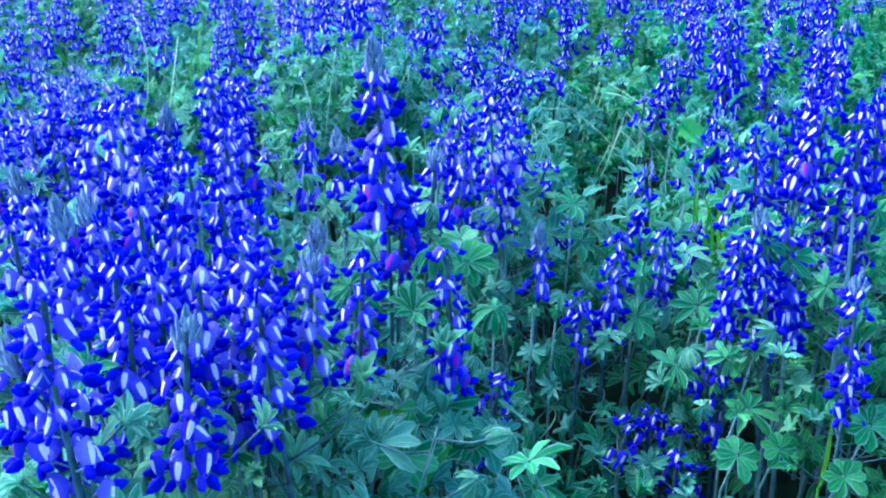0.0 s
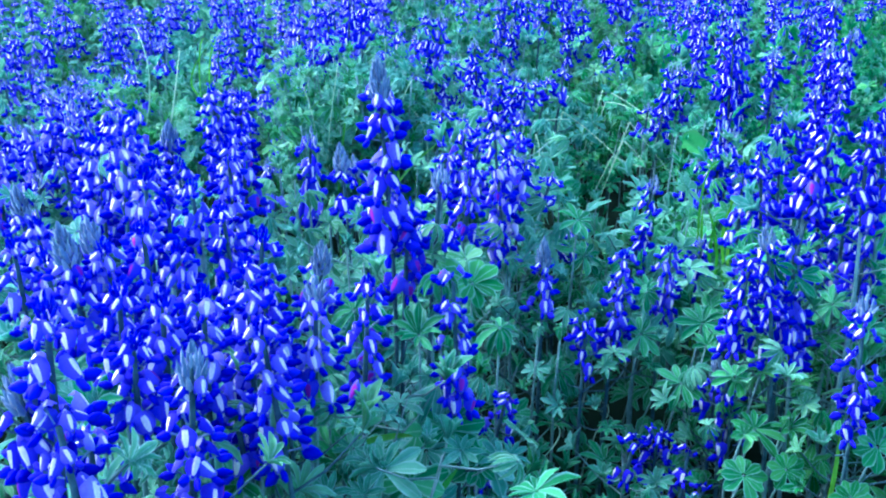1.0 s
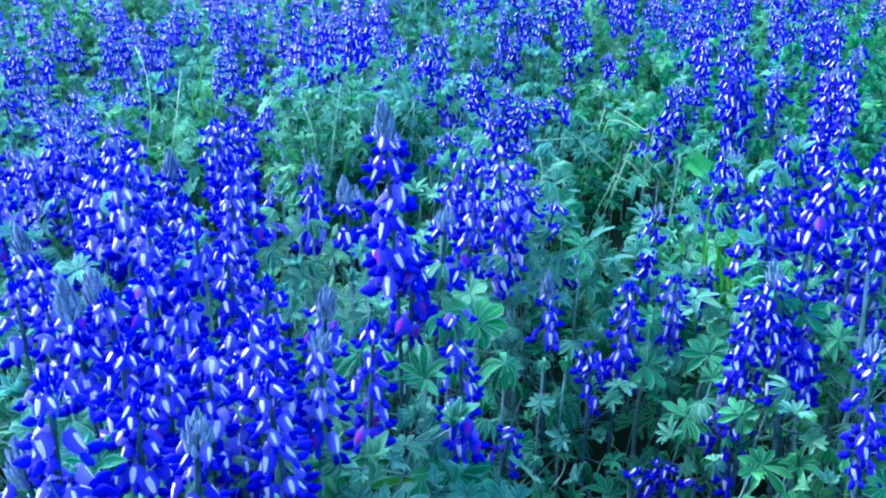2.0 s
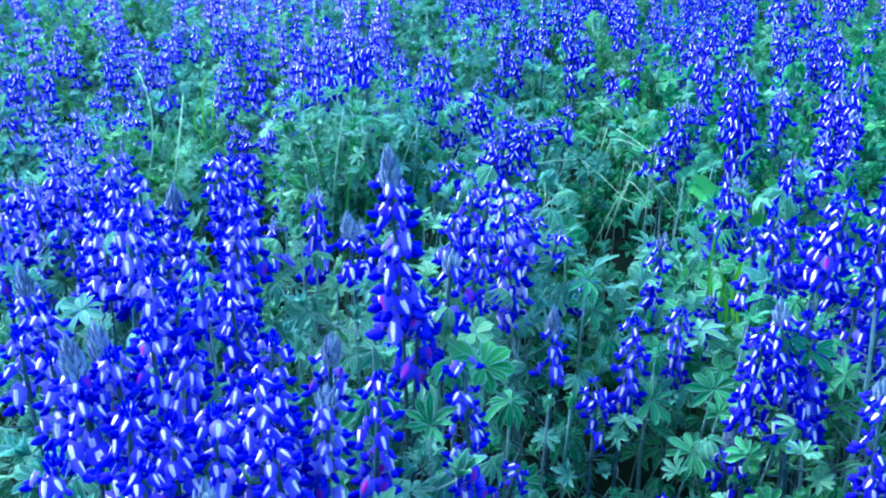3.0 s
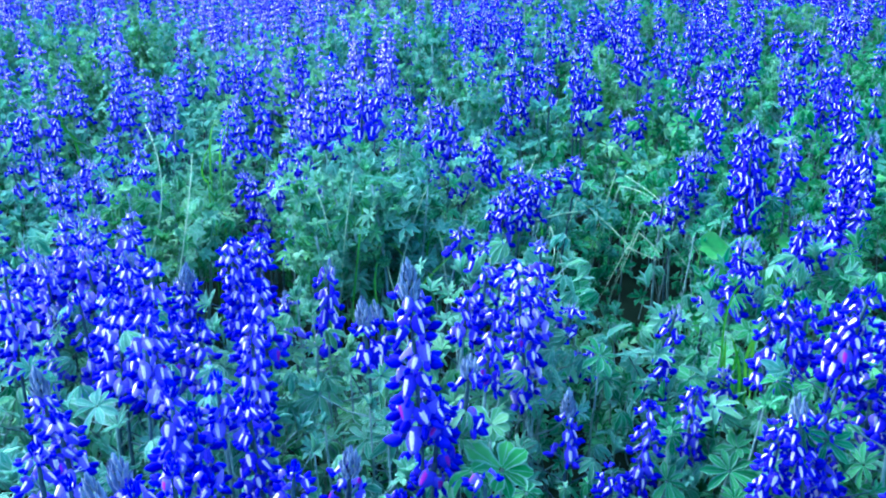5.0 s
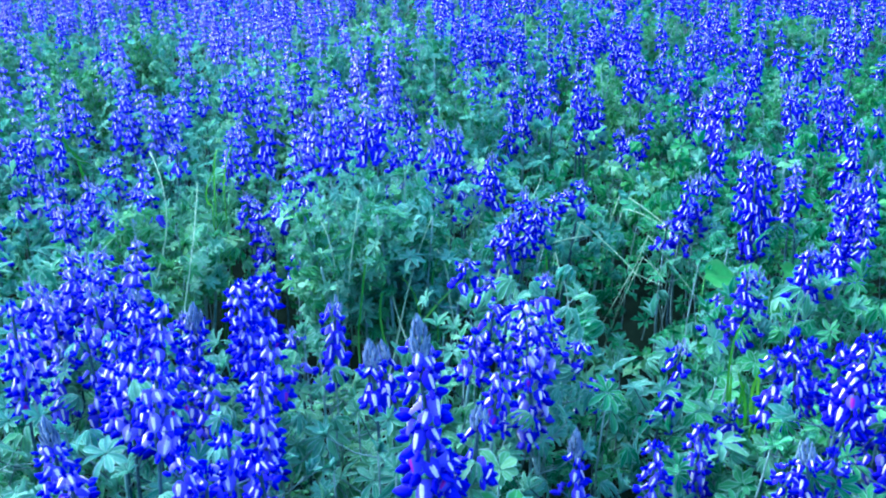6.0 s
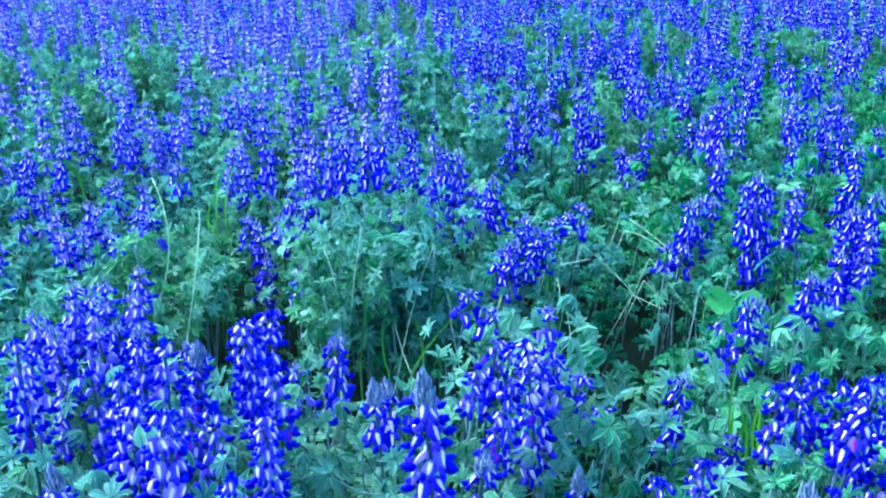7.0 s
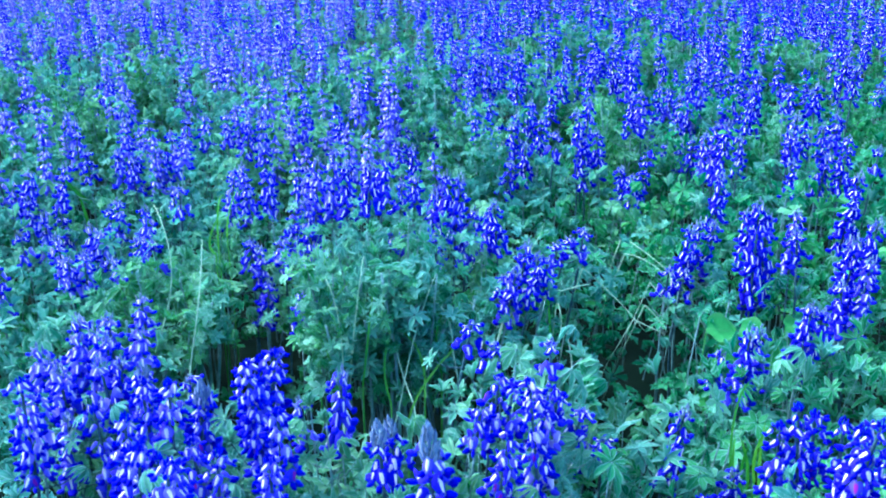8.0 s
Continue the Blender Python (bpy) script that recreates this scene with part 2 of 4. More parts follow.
RNG = random.Random(7)
FLORETS = {d: [floret_shape(d, RNG) for _ in range(4)] for d in (0, 1, 2)}
AGED = {d: floret_shape(d, RNG, 4) for d in (0, 1, 2)}
TONES = {"blue": PETALS, "deep": [DEEP, *PETALS[1:]], "lilac": [LILAC, *PETALS[1:]]}
FLORET_MESHES = {tone: [mesh_of("floret", s, mats) for s in FLORETS[2]] for tone, mats in TONES.items()}
AGED_MESH = mesh_of("floret_aged", AGED[2], [BLUE, KEEL, WHITE, BUD, MAGENTA])
FADED_MESH = mesh_of("floret_faded", FLORETS[2][0], [FADED, BLUE, WHITE, BUD, DUSK])


def spike_shape(length, bud, rng, detail):
    bits = [tube([(0, 0, 0), (0, 0, length), (0, 0, length + bud * 0.7)], (0.0024, 0.0018, 0.0008), 5, 4)]
    for k, f, m in whorls(length, rng, 0.92, 6):
        s = rng.choice(FLORETS[detail])
        bits.append(moved(s, m))
    if bud > 0:
        head = bud_head(bud, rng, 1) if detail else tube([(0, 0, 0), (0, 0, bud * 0.5), (0, 0, bud)], (0.006, 0.006, 0.0005), 4, 1, False)
        bits.append(moved(head, Matrix.Translation((0, 0, length + 0.004))))
    return joined(*bits)


SPIKE_LENGTHS = (0.045, 0.075, 0.105, 0.14)
SPIKE_SHAPES = {(n, v, d): spike_shape(n, 0.022, random.Random(50 + v), d) for n in SPIKE_LENGTHS for v in range(2) for d in (0, 1)}
SPIKE_MESHES = {(n, v, tone): mesh_of("flower_spike", SPIKE_SHAPES[n, v, 1], mats) for n in SPIKE_LENGTHS for v in range(2) for tone, mats in TONES.items()}


# ---------------------------------------------------------------- leaves
def leaflet(length, wide, fold, droop, stations):
    def place(u, v):
        w = wide * (math.sin(math.pi * min(1.0, 0.05 + 0.90 * v ** 1.75)) ** 0.7 + 0.04)
        return (0.002 + length * v, u * w * math.cos(fold), abs(u) * w * math.sin(fold) - droop * length * v * v)
    vs = [k / (stations - 1) for k in range(stations)]
    return sheet((-1, 0, 1), vs, place, uv=True)


def kite(length, wide, fold, droop):
    w, z = wide * math.cos(fold), wide * math.sin(fold)
    p = [(0.001, 0, 0), (0.75 * length, -w, z - droop * 0.4 * length), (length, 0, -droop * length), (0.75 * length, w, z - droop * 0.4 * length)]
    return shape(p, [(0, 1, 2), (0, 2, 3)], None, [(0, 0), (1, 0.6), (0.3, 1), (1, 0.6)])


def leaf_shape(kind, rng, stations, count=8):
    """A palm-shaped leaf about the origin: leaflets in a ring that is flat, cupped or drooping, and its stalk below."""
    length = rng.uniform(0.024, 0.031)
    tilt, droop, fold = {"flat": (8, 0.2, 0.6), "cup": (42, 0.3, 0.8), "droop": (-18, 0.6, 0.7), "broad": (4, 0.15, 0.15), "furled": (64, 0.1, 0.95), "hanging": (-42, 0.5, 0.7)}[kind]
    wide = length * (0.30 if kind == "broad" else 0.215 if stations > 3 else 0.25)
    bits = []
    for i in range(count):
        a = 2 * math.pi * (i + 0.5) / count * 0.93 + rng.uniform(-0.08, 0.08)
        size = rng.uniform(0.82, 1.08) * (0.84 + 0.16 * math.cos(a))
        form = (length * size, wide * size, fold * rng.uniform(0.7, 1.3), droop * rng.uniform(0.5, 1.5))
        one = leaflet(*form, stations) if stations > 2 else kite(*form)
        m = Matrix.Rotation(a, 4, "Z") @ Matrix.Rotation(-radians(tilt + rng.uniform(-12, 12)), 4, "Y") @ Matrix.Rotation(rng.uniform(-0.25, 0.25), 4, "X")
        bits.append(moved(one, m))
    return joined(*bits)


KINDS = ("flat", "cup", "droop", "furled", "hanging", "broad", "furled", "hanging")
LEAF_SHAPES = {d: [leaf_shape(k, random.Random(20 + i), st, n) for i, k in enumerate(KINDS)] for d, st, n in ((2, 5, 9), (1, 3, 8), (0, 2, 7))}
LEAF_MESHES = {d: [mesh_of("leaf", s, [LEAF]) for s in LEAF_SHAPES[d]] for d in (1, 2)}
YOUNG_MESHES = {d: [mesh_of("young_leaf", s, [YOUNG]) for s in LEAF_SHAPES[d]] for d in (1, 2)}


def leaf_poses(path, low, high, count, rng, reach=(0.035, 0.075), size=(0.75, 1.15)):
    """Poses of leaves on stalks round a stem, with the foot of each stalk."""
    spin = rng.uniform(0, 6.28)
    for k in range(count):
        spin += 2.4 + rng.uniform(-0.4, 0.4)
        f = low + (high - low) * (k + rng.random()) / count
        foot = along(path, f)
        out = Vector((math.cos(spin), math.sin(spin), 0))
        r = rng.uniform(*reach) * (1.25 - 0.5 * f)
        at = foot + out * r + Vector((0, 0, r * rng.uniform(0.25, 0.9)))
        way = Vector((0, 0, 1)) + out * rng.uniform(0.1, 1.5)
        m = Matrix.Translation(at) @ (Vector(way).normalized().to_track_quat("Z", "Y").to_matrix().to_4x4()) @ Matrix.Rotation(spin + rng.uniform(-0.6, 0.6), 4, "Z")
        s = rng.uniform(*size)
        yield foot, m @ Matrix.Diagonal((s, s, s, 1))


def is_young(foot, top, rng, x=0.0):
    """Leaves near the top of a stem are young and silvery; fewer to the right paints its dimmer light."""
    return rng.random() < 2.8 * max(0.0, foot.z / top - 0.40) * min(1.5, max(0.12, 1 - 1.5 * x))


def along(path, f):
    x = f * (len(path) - 1)
    i = min(int(x), len(path) - 2)
    return path[i].lerp(path[i + 1], x - i)


def stem_path(h, lean, rng, steps=7):
    """A gently bent stem from the ground to a tip at height h that leans by the vector lean."""
    bend = Vector((rng.uniform(-0.02, 0.02), rng.uniform(-0.02, 0.02), 0))
    return [Vector((lean[0] * f ** 1.4, lean[1] * f ** 1.4, h * f)) + bend * math.sin(math.pi * f) for f in (k / (steps - 1) for k in range(steps))]


COUNT = [0]
FAR = {"flower": [], "deep": [], "pale": [], "leaf": [], "young": [], "stem": []}


def lupin(x, y, tip, raceme=0.1, bud=0.025, lean=(0.0, 0.0), leaves=7, detail=None, faded=False, aged=0.03, size=0.82, label=""):
    """A lupin whose spike ends at height tip over the place (x, y); raceme is the length in flower."""
    COUNT[0] += 1
    rng = random.Random(COUNT[0] * 17 + 5)
    if detail is None:
        detail = 2 if y < 1.25 else 1 if y < 3.63 else 0
    base = Vector((x - lean[0], y - lean[1], 0))
    path = stem_path(tip, lean, rng)
    cut = max(0.05, 1 - (raceme + bud + 0.004) / tip)
    head = along(path, cut)
    way = path[-1] - head
    low = [along(path, cut * k / 6) for k in range(7)]
    stalk = tube(low, [0.0031 - 0.0011 * k / 6 for k in range(7)], 6 if detail == 2 else 4) if detail else tube(low[::3], (0.0026, 0.0022, 0.0019), 3)
    m_spike = upright(head, way, rng.uniform(0, 6.28))
    if detail == 0:
        at = Matrix.Translation(base)
        n = min(SPIKE_LENGTHS, key=lambda q: abs(q - raceme))
        s = SPIKE_SHAPES[n, rng.randrange(2), 0]
        # Most far-left spikes get the lighter petals, standing in for haze.
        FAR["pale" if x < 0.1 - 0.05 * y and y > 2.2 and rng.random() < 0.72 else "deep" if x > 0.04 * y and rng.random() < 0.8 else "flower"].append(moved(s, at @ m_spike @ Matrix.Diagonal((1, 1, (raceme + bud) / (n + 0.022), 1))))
        FAR["stem"].append(moved(stalk, at))
        for foot, m in leaf_poses(path, 0.35, cut, leaves, rng):
            FAR["young" if is_young(foot, cut * tip, rng, x) else "leaf"].append(moved(rng.choice(LEAF_SHAPES[0]), at @ m))
        return None
    root = thing("lupin", *base)
    tone = rng.choice(("deep", "deep", "deep", "blue")) if x > 0.04 * y + 0.03 else rng.choice(("lilac", "lilac", "blue")) if x < -0.12 * y - 0.02 else rng.choice(("blue", "deep"))
    if not label:
        label = ("faded blue lupin spike over grey-green palm-shaped leaves" if faded else
                 "short young blue lupin with a silky bud tip" if raceme < 0.055 else
                 "tall blue lupin spike with white-marked florets" if tip > 0.62 else
                 {"deep": "deep blue lupin spike with white-marked florets on a downy stem", "lilac": "lilac-blue and white lupin spike on a downy stem"}.get(tone, "blue and white lupin spike on a downy stem"))
    tagged(root, label, "lupin", "lupins of the field")
    poses = list(leaf_poses(path, 0.4 if y < 1.55 else 0.62, cut * 0.98, leaves if y < 1.55 else min(leaves, 4), rng, size=(0.65, 1.05) if y < 1.55 else (0.55, 0.95)))
    part("stem", mesh_of("stem", branched(stalk, poses, 5), [DUSK if COUNT[0] % 3 else STEM]), root)
    if detail == 2:
        axis = tube([(0, 0, 0), (0, 0, raceme), (0, 0, raceme + bud * 0.7)], (0.0026, 0.0019, 0.0009), 6)
        spike = part("flower_spike", mesh_of("flower_spike", axis, [DUSK]), root, m_spike)
        for k, f, m in whorls(raceme, rng, size, 7 if tip > 0.62 else 6 if tip > 0.5 else 5):
            me = AGED_MESH if (k < 2 and rng.random() < aged * 3) or rng.random() < aged * 0.3 else FADED_MESH if faded and rng.random() < 0.55 else rng.choice(FLORET_MESHES[tone])
            part("floret", me, spike, m)
        if bud > 0.008:
            part("bud_tip", mesh_of("bud_tip", bud_head(bud, rng), PETALS), spike, Matrix.Translation((0, 0, raceme + 0.006)), "silky grey-blue cone of closed buds")
    else:
        n = min(SPIKE_LENGTHS, key=lambda q: abs(q - raceme))
        part("flower_spike", SPIKE_MESHES[n, rng.randrange(2), tone], root, m_spike @ Matrix.Diagonal((1, 1, (raceme + bud) / (n + 0.022), 1)))
    for foot, m in poses:
        part("leaf", rng.choice((YOUNG_MESHES if is_young(foot, cut * tip, rng, x) else LEAF_MESHES)[detail][:5]), root, m)
    return root


def branched(stalk, poses, sides):
    """A stem and the stalks of its leaves in one piece, each stalk held to the stem by a collar."""
    bits = [stalk] + [tube([foot, foot.lerp(m.translation, 0.5) - Vector((0, 0, 0.006)), m.translation], (0.0013, 0.001, 0.0009), 3, 0, False) for foot, m in poses]
    p, f, mats, uv = joined(*bits)
    n, start = len(stalk[0]), len(stalk[0])
    for foot, m in poses:
        near = int(np.argmin(((p[:n] - np.array(foot)) ** 2).sum(1)))
        f.append((near, start, start + 1))
        f.append((near, start + 1, start + 2))
        mats += [0, 0]
        start += 9
    return p, f, mats, uv


def leafy(x, y, h, leaves=10, detail=None, spread=(0.03, 0.09), size=(0.8, 1.3)):
    """A leafy lupin plant with no flower yet."""
    COUNT[0] += 1
    rng = random.Random(COUNT[0] * 31 + 3)
    if detail is None:
        detail = 2 if y < 0.94 else 1 if y < 1.16 else 0
    path = stem_path(h, (rng.uniform(-0.06, 0.06), rng.uniform(-0.06, 0.06)), rng)
    stalk = tube(path, [0.0030 - 0.0024 * k / 6 for k in range(7)], 5) if detail else tube(path[::3], (0.0020, 0.0014, 0.0004), 3, 0, False)
    poses = list(leaf_poses(path, 0.22, 1.0, leaves, rng, spread, size))
    if detail == 0:
        at = Matrix.Translation((x, y, 0))
        FAR["stem"].append(moved(stalk, at))
        for foot, m in poses:
            FAR["young" if is_young(foot, h, rng, x) else "leaf"].append(moved(rng.choice(LEAF_SHAPES[1 if y < 1.65 else 0]), at @ m))
        return None
    root = tagged(thing("lupin_seedling", x, y), "leafy lupin plant without flowers, grey-green palm-shaped leaves", "lupin", "leafy plants of the field")
    part("stem", mesh_of("stem", branched(stalk, poses, 5), [STEM]), root)
    for foot, m in poses:
        # Silvery leaves kept to the near left, painting it brighter than the near right.
        part("leaf", rng.choice((YOUNG_MESHES if is_young(foot, max(h, 0.2), rng, x) and (x < 0.03 or y > 1.1) or x < 0.0 and rng.random() < 0.5 else LEAF_MESHES)[detail]), root, m)
    return root


# ---------------------------------------------------------------- ground
def ground_shape():
    xs = [-400, -60, -20] + [-8 + 0.4 * k for k in range(41)] + [20, 60, 400]
    ys = [-400, -60, -12] + [-4 + 0.4 * k for k in range(41)] + [30, 90, 400]
    return sheet(xs, ys, lambda x, y: (x, y, 0.02 * noise.noise(Vector((x * 0.9, y * 0.9, 0))) - 0.005))


tagged(new("ground", mesh_of("ground", ground_shape(), [SOIL])), "dark soil under the lupins", "ground", kind="structure")

# ---------------------------------------------------------------- plants of the field
# Patches of the field with leaves and no flowers: x, y, radius.
GREEN = [
    (-1.50, 3.46, 0.09), (-1.31, 3.23, 0.08), (-1.08, 3.45, 0.09), (-1.11, 3.04, 0.07), (-0.39, 3.34, 0.07), (-0.28, 3.58, 0.10),
    (-0.09, 3.34, 0.11), (0.06, 2.63, 0.09), (0.33, 3.42, 0.05), (0.54, 4.21, 0.13), (0.81, 3.94, 0.10), (0.46, 2.74, 0.09),
    (1.29, 3.75, 0.10), (0.86, 2.61, 0.04), (-0.19, 1.89, 0.12), (-0.11, 1.65, 0.13), (-0.54, 1.87, 0.11), (-0.45, 1.65, 0.08),
    (0.18, 1.74, 0.11), (0.34, 1.91, 0.14), (0.29, 1.55, 0.12), (0.41, 1.55, 0.07), (0.38, 1.38, 0.07), (-1.11, 2.59, 0.06),
    (0.60, 1.74, 0.05), (-0.52, 2.76, 0.05), (-0.01, 2.94, 0.08),
]


def in_green(x, y, grow=1.0):
    return any((x - a) ** 2 + (0.57 * (y - b)) ** 2 < (grow * r) ** 2 for a, b, r in GREEN)


lupin(-0.220, 0.469, 0.514, 0.076, 0.000)
lupin(-0.224, 0.488, 0.579, 0.062, 0.014)
lupin(-0.250, 0.489, 0.536, 0.046, 0.030)
lupin(-0.223, 0.514, 0.469, 0.030, 0.000)
lupin(-0.160, 0.535, 0.527, 0.078, 0.030)
lupin(-0.212, 0.580, 0.509, 0.049, 0.012)
lupin(-0.132, 0.605, 0.506, 0.096, 0.010)
lupin(-0.201, 0.614, 0.524, 0.064, 0.012)
lupin(-0.159, 0.620, 0.430, 0.049, 0.000)
lupin(-0.234, 0.625, 0.527, 0.065, 0.012)
lupin(-0.175, 0.626, 0.523, 0.080, 0.012)
lupin(-0.151, 0.661, 0.530, 0.123, 0.012)
lupin(-0.281, 0.665, 0.511, 0.030, 0.012)
lupin(-0.294, 0.681, 0.554, 0.043, 0.040)
lupin(-0.104, 0.692, 0.500, 0.081, 0.020)
lupin(-0.148, 0.692, 0.499, 0.073, 0.012)
lupin(-0.140, 0.697, 0.473, 0.055, 0.012)
lupin(-0.268, 0.698, 0.530, 0.066, 0.012)
lupin(-0.178, 0.705, 0.494, 0.075, 0.012)
lupin(-0.240, 0.708, 0.543, 0.094, 0.012)
lupin(-0.287, 0.720, 0.543, 0.021, 0.035)
lupin(-0.149, 0.722, 0.531, 0.110, 0.012)
lupin(-0.218, 0.725, 0.518, 0.082, 0.012)
lupin(-0.336, 0.740, 0.505, 0.061, 0.012)
lupin(-0.070, 0.772, 0.466, 0.094, 0.010, aged=0.3)
lupin(-0.262, 0.796, 0.558, 0.064, 0.012)
lupin(-0.248, 0.809, 0.526, 0.053, 0.012)
lupin(0.004, 0.812, 0.452, 0.130, 0.004, aged=0.25)
lupin(-0.396, 0.817, 0.486, 0.056, 0.012)
lupin(-0.115, 0.817, 0.485, 0.023, 0.035)
lupin(-0.036, 0.862, 0.507, 0.065, 0.016, aged=0.5)
lupin(-0.215, 0.863, 0.503, 0.094, 0.012)
lupin(-0.395, 0.866, 0.485, 0.049, 0.010)
lupin(0.416, 0.870, 0.403, 0.125, 0.020)
lupin(-0.065, 0.871, 0.646, 0.135, 0.045, lean=(0.006, 0.0), aged=0.12, size=1.06)
lupin(-0.247, 0.884, 0.519, 0.046, 0.012)
lupin(-0.006, 0.907, 0.526, 0.045, 0.025)
lupin(-0.316, 0.918, 0.569, 0.075, 0.012)
lupin(0.046, 0.929, 0.144, 0.038, 0.000)
lupin(0.296, 0.929, 0.133, 0.040, 0.004)
lupin(-0.442, 0.936, 0.503, 0.068, 0.045)
lupin(0.221, 0.965, 0.175, 0.043, 0.004)
lupin(0.286, 0.969, 0.165, 0.060, 0.004)
lupin(0.346, 0.979, 0.442, 0.121, 0.030, lean=(-0.025, 0.0))
lupin(-0.231, 0.980, 0.530, 0.121, 0.010)
lupin(0.334, 0.981, 0.398, 0.103, 0.005)
lupin(-0.333, 0.982, 0.518, 0.067, 0.012)
lupin(0.252, 0.984, 0.175, 0.064, 0.004)
lupin(0.335, 0.985, 0.217, 0.054, 0.000)
lupin(0.068, 0.985, 0.217, 0.039, 0.000)
lupin(0.382, 0.989, 0.420, 0.147, 0.010, lean=(-0.030, 0.0))
lupin(0.316, 0.994, 0.279, 0.027, 0.045)
lupin(0.413, 0.998, 0.559, 0.099, 0.015)
lupin(0.447, 1.000, 0.549, 0.097, 0.015)
lupin(-0.375, 1.004, 0.530, 0.068, 0.012)
lupin(-0.357, 1.007, 0.516, 0.083, 0.012)
lupin(0.476, 1.024, 0.553, 0.075, 0.015)
lupin(0.409, 1.027, 0.536, 0.073, 0.015)
lupin(0.167, 1.036, 0.307, 0.072, 0.008)
lupin(0.488, 1.039, 0.478, 0.124, 0.015)
lupin(-0.306, 1.061, 0.487, 0.081, 0.012)
lupin(0.446, 1.063, 0.354, 0.079, 0.008)
lupin(-0.413, 1.075, 0.481, 0.072, 0.012)
lupin(0.506, 1.078, 0.403, 0.089, 0.015)
lupin(0.216, 1.086, 0.364, 0.121, 0.010, lean=(0.011, 0.0))
lupin(0.480, 1.092, 0.455, 0.117, 0.015)
lupin(0.119, 1.096, 0.383, 0.048, 0.045)
lupin(-0.349, 1.100, 0.478, 0.084, 0.012)
lupin(-0.244, 1.105, 0.512, 0.074, 0.012)
lupin(-0.423, 1.106, 0.505, 0.107, 0.012)
lupin(-0.128, 1.109, 0.497, 0.042, 0.040)
lupin(0.029, 1.114, 0.470, 0.077, 0.010)
lupin(0.473, 1.123, 0.424, 0.091, 0.015)
lupin(-0.283, 1.146, 0.552, 0.130, 0.010)
lupin(-0.285, 1.148, 0.541, 0.132, 0.012)
lupin(0.290, 1.151, 0.346, 0.091, 0.010)
lupin(-0.382, 1.152, 0.523, 0.060, 0.012)
lupin(0.056, 1.153, 0.519, 0.172, 0.010, lean=(-0.034, 0.0), faded=True)
lupin(0.392, 1.161, 0.478, 0.111, 0.010)
lupin(-0.118, 1.164, 0.464, 0.039, 0.030)
lupin(0.455, 1.166, 0.455, 0.045, 0.015)
lupin(0.376, 1.167, 0.447, 0.086, 0.010)
lupin(-0.276, 1.186, 0.537, 0.102, 0.012)
lupin(0.000, 1.190, 0.460, 0.053, 0.006, lean=(0.05, -0.03))
lupin(-0.580, 1.191, 0.504, 0.122, 0.012)
lupin(0.429, 1.192, 0.448, 0.075, 0.010)
lupin(-0.353, 1.192, 0.507, 0.080, 0.045)
lupin(-0.429, 1.192, 0.503, 0.122, 0.012)
lupin(-0.352, 1.194, 0.493, 0.080, 0.020)
lupin(0.086, 1.198, 0.476, 0.088, 0.000, faded=True)
lupin(-0.262, 1.212, 0.532, 0.080, 0.010)
lupin(0.024, 1.222, 0.483, 0.062, 0.006, lean=(0.05, -0.03))
lupin(-0.580, 1.226, 0.461, 0.058, 0.012)
lupin(0.043, 1.226, 0.464, 0.045, 0.006, lean=(0.05, -0.03))
lupin(-0.510, 1.229, 0.441, 0.112, 0.012)
lupin(-0.444, 1.242, 0.496, 0.052, 0.020)
lupin(0.362, 1.253, 0.324, 0.083, 0.008)
lupin(-0.558, 1.258, 0.415, 0.097, 0.012)
lupin(0.088, 1.268, 0.440, 0.029, 0.006, lean=(0.05, -0.03))
lupin(-0.245, 1.269, 0.430, 0.020, 0.050)
lupin(0.108, 1.269, 0.435, 0.034, 0.006, lean=(0.05, -0.03))
lupin(0.148, 1.274, 0.410, 0.039, 0.006, lean=(0.05, -0.03))
lupin(-0.515, 1.281, 0.490, 0.056, 0.012)
lupin(-0.571, 1.284, 0.477, 0.069, 0.012)
lupin(-0.186, 1.286, 0.467, 0.086, 0.045)
lupin(0.297, 1.300, 0.395, 0.108, 0.025, lean=(0.053, 0.0))
lupin(-0.493, 1.308, 0.475, 0.078, 0.012)
lupin(-0.579, 1.311, 0.456, 0.071, 0.020)
lupin(-0.477, 1.339, 0.505, 0.062, 0.012)
lupin(-0.520, 1.340, 0.493, 0.070, 0.020)
lupin(0.107, 1.346, 0.478, 0.044, 0.006, lean=(0.05, -0.03))
lupin(0.027, 1.346, 0.474, 0.035, 0.006, lean=(0.05, -0.03))
lupin(-0.613, 1.348, 0.454, 0.073, 0.020)
lupin(-0.542, 1.350, 0.506, 0.117, 0.020)
lupin(-0.575, 1.368, 0.482, 0.064, 0.012)
lupin(-0.637, 1.371, 0.461, 0.073, 0.020)
lupin(-0.529, 1.375, 0.509, 0.076, 0.012)
lupin(0.199, 1.382, 0.289, 0.042, 0.000)
lupin(0.173, 1.384, 0.279, 0.042, 0.000)
lupin(-0.579, 1.387, 0.502, 0.125, 0.020)
lupin(-0.430, 1.397, 0.394, 0.033, 0.020)
lupin(-0.002, 1.434, 0.463, 0.042, 0.006, lean=(0.05, -0.03))
lupin(0.434, 1.463, 0.436, 0.117, 0.010)
lupin(0.442, 1.470, 0.414, 0.063, 0.012)
lupin(0.469, 1.517, 0.411, 0.096, 0.010)
lupin(0.556, 1.538, 0.440, 0.081, 0.012)
lupin(0.577, 1.540, 0.429, 0.065, 0.012)
lupin(0.422, 1.554, 0.349, 0.055, 0.010)
lupin(0.617, 1.583, 0.461, 0.082, 0.012)
lupin(0.664, 1.588, 0.499, 0.123, 0.012)
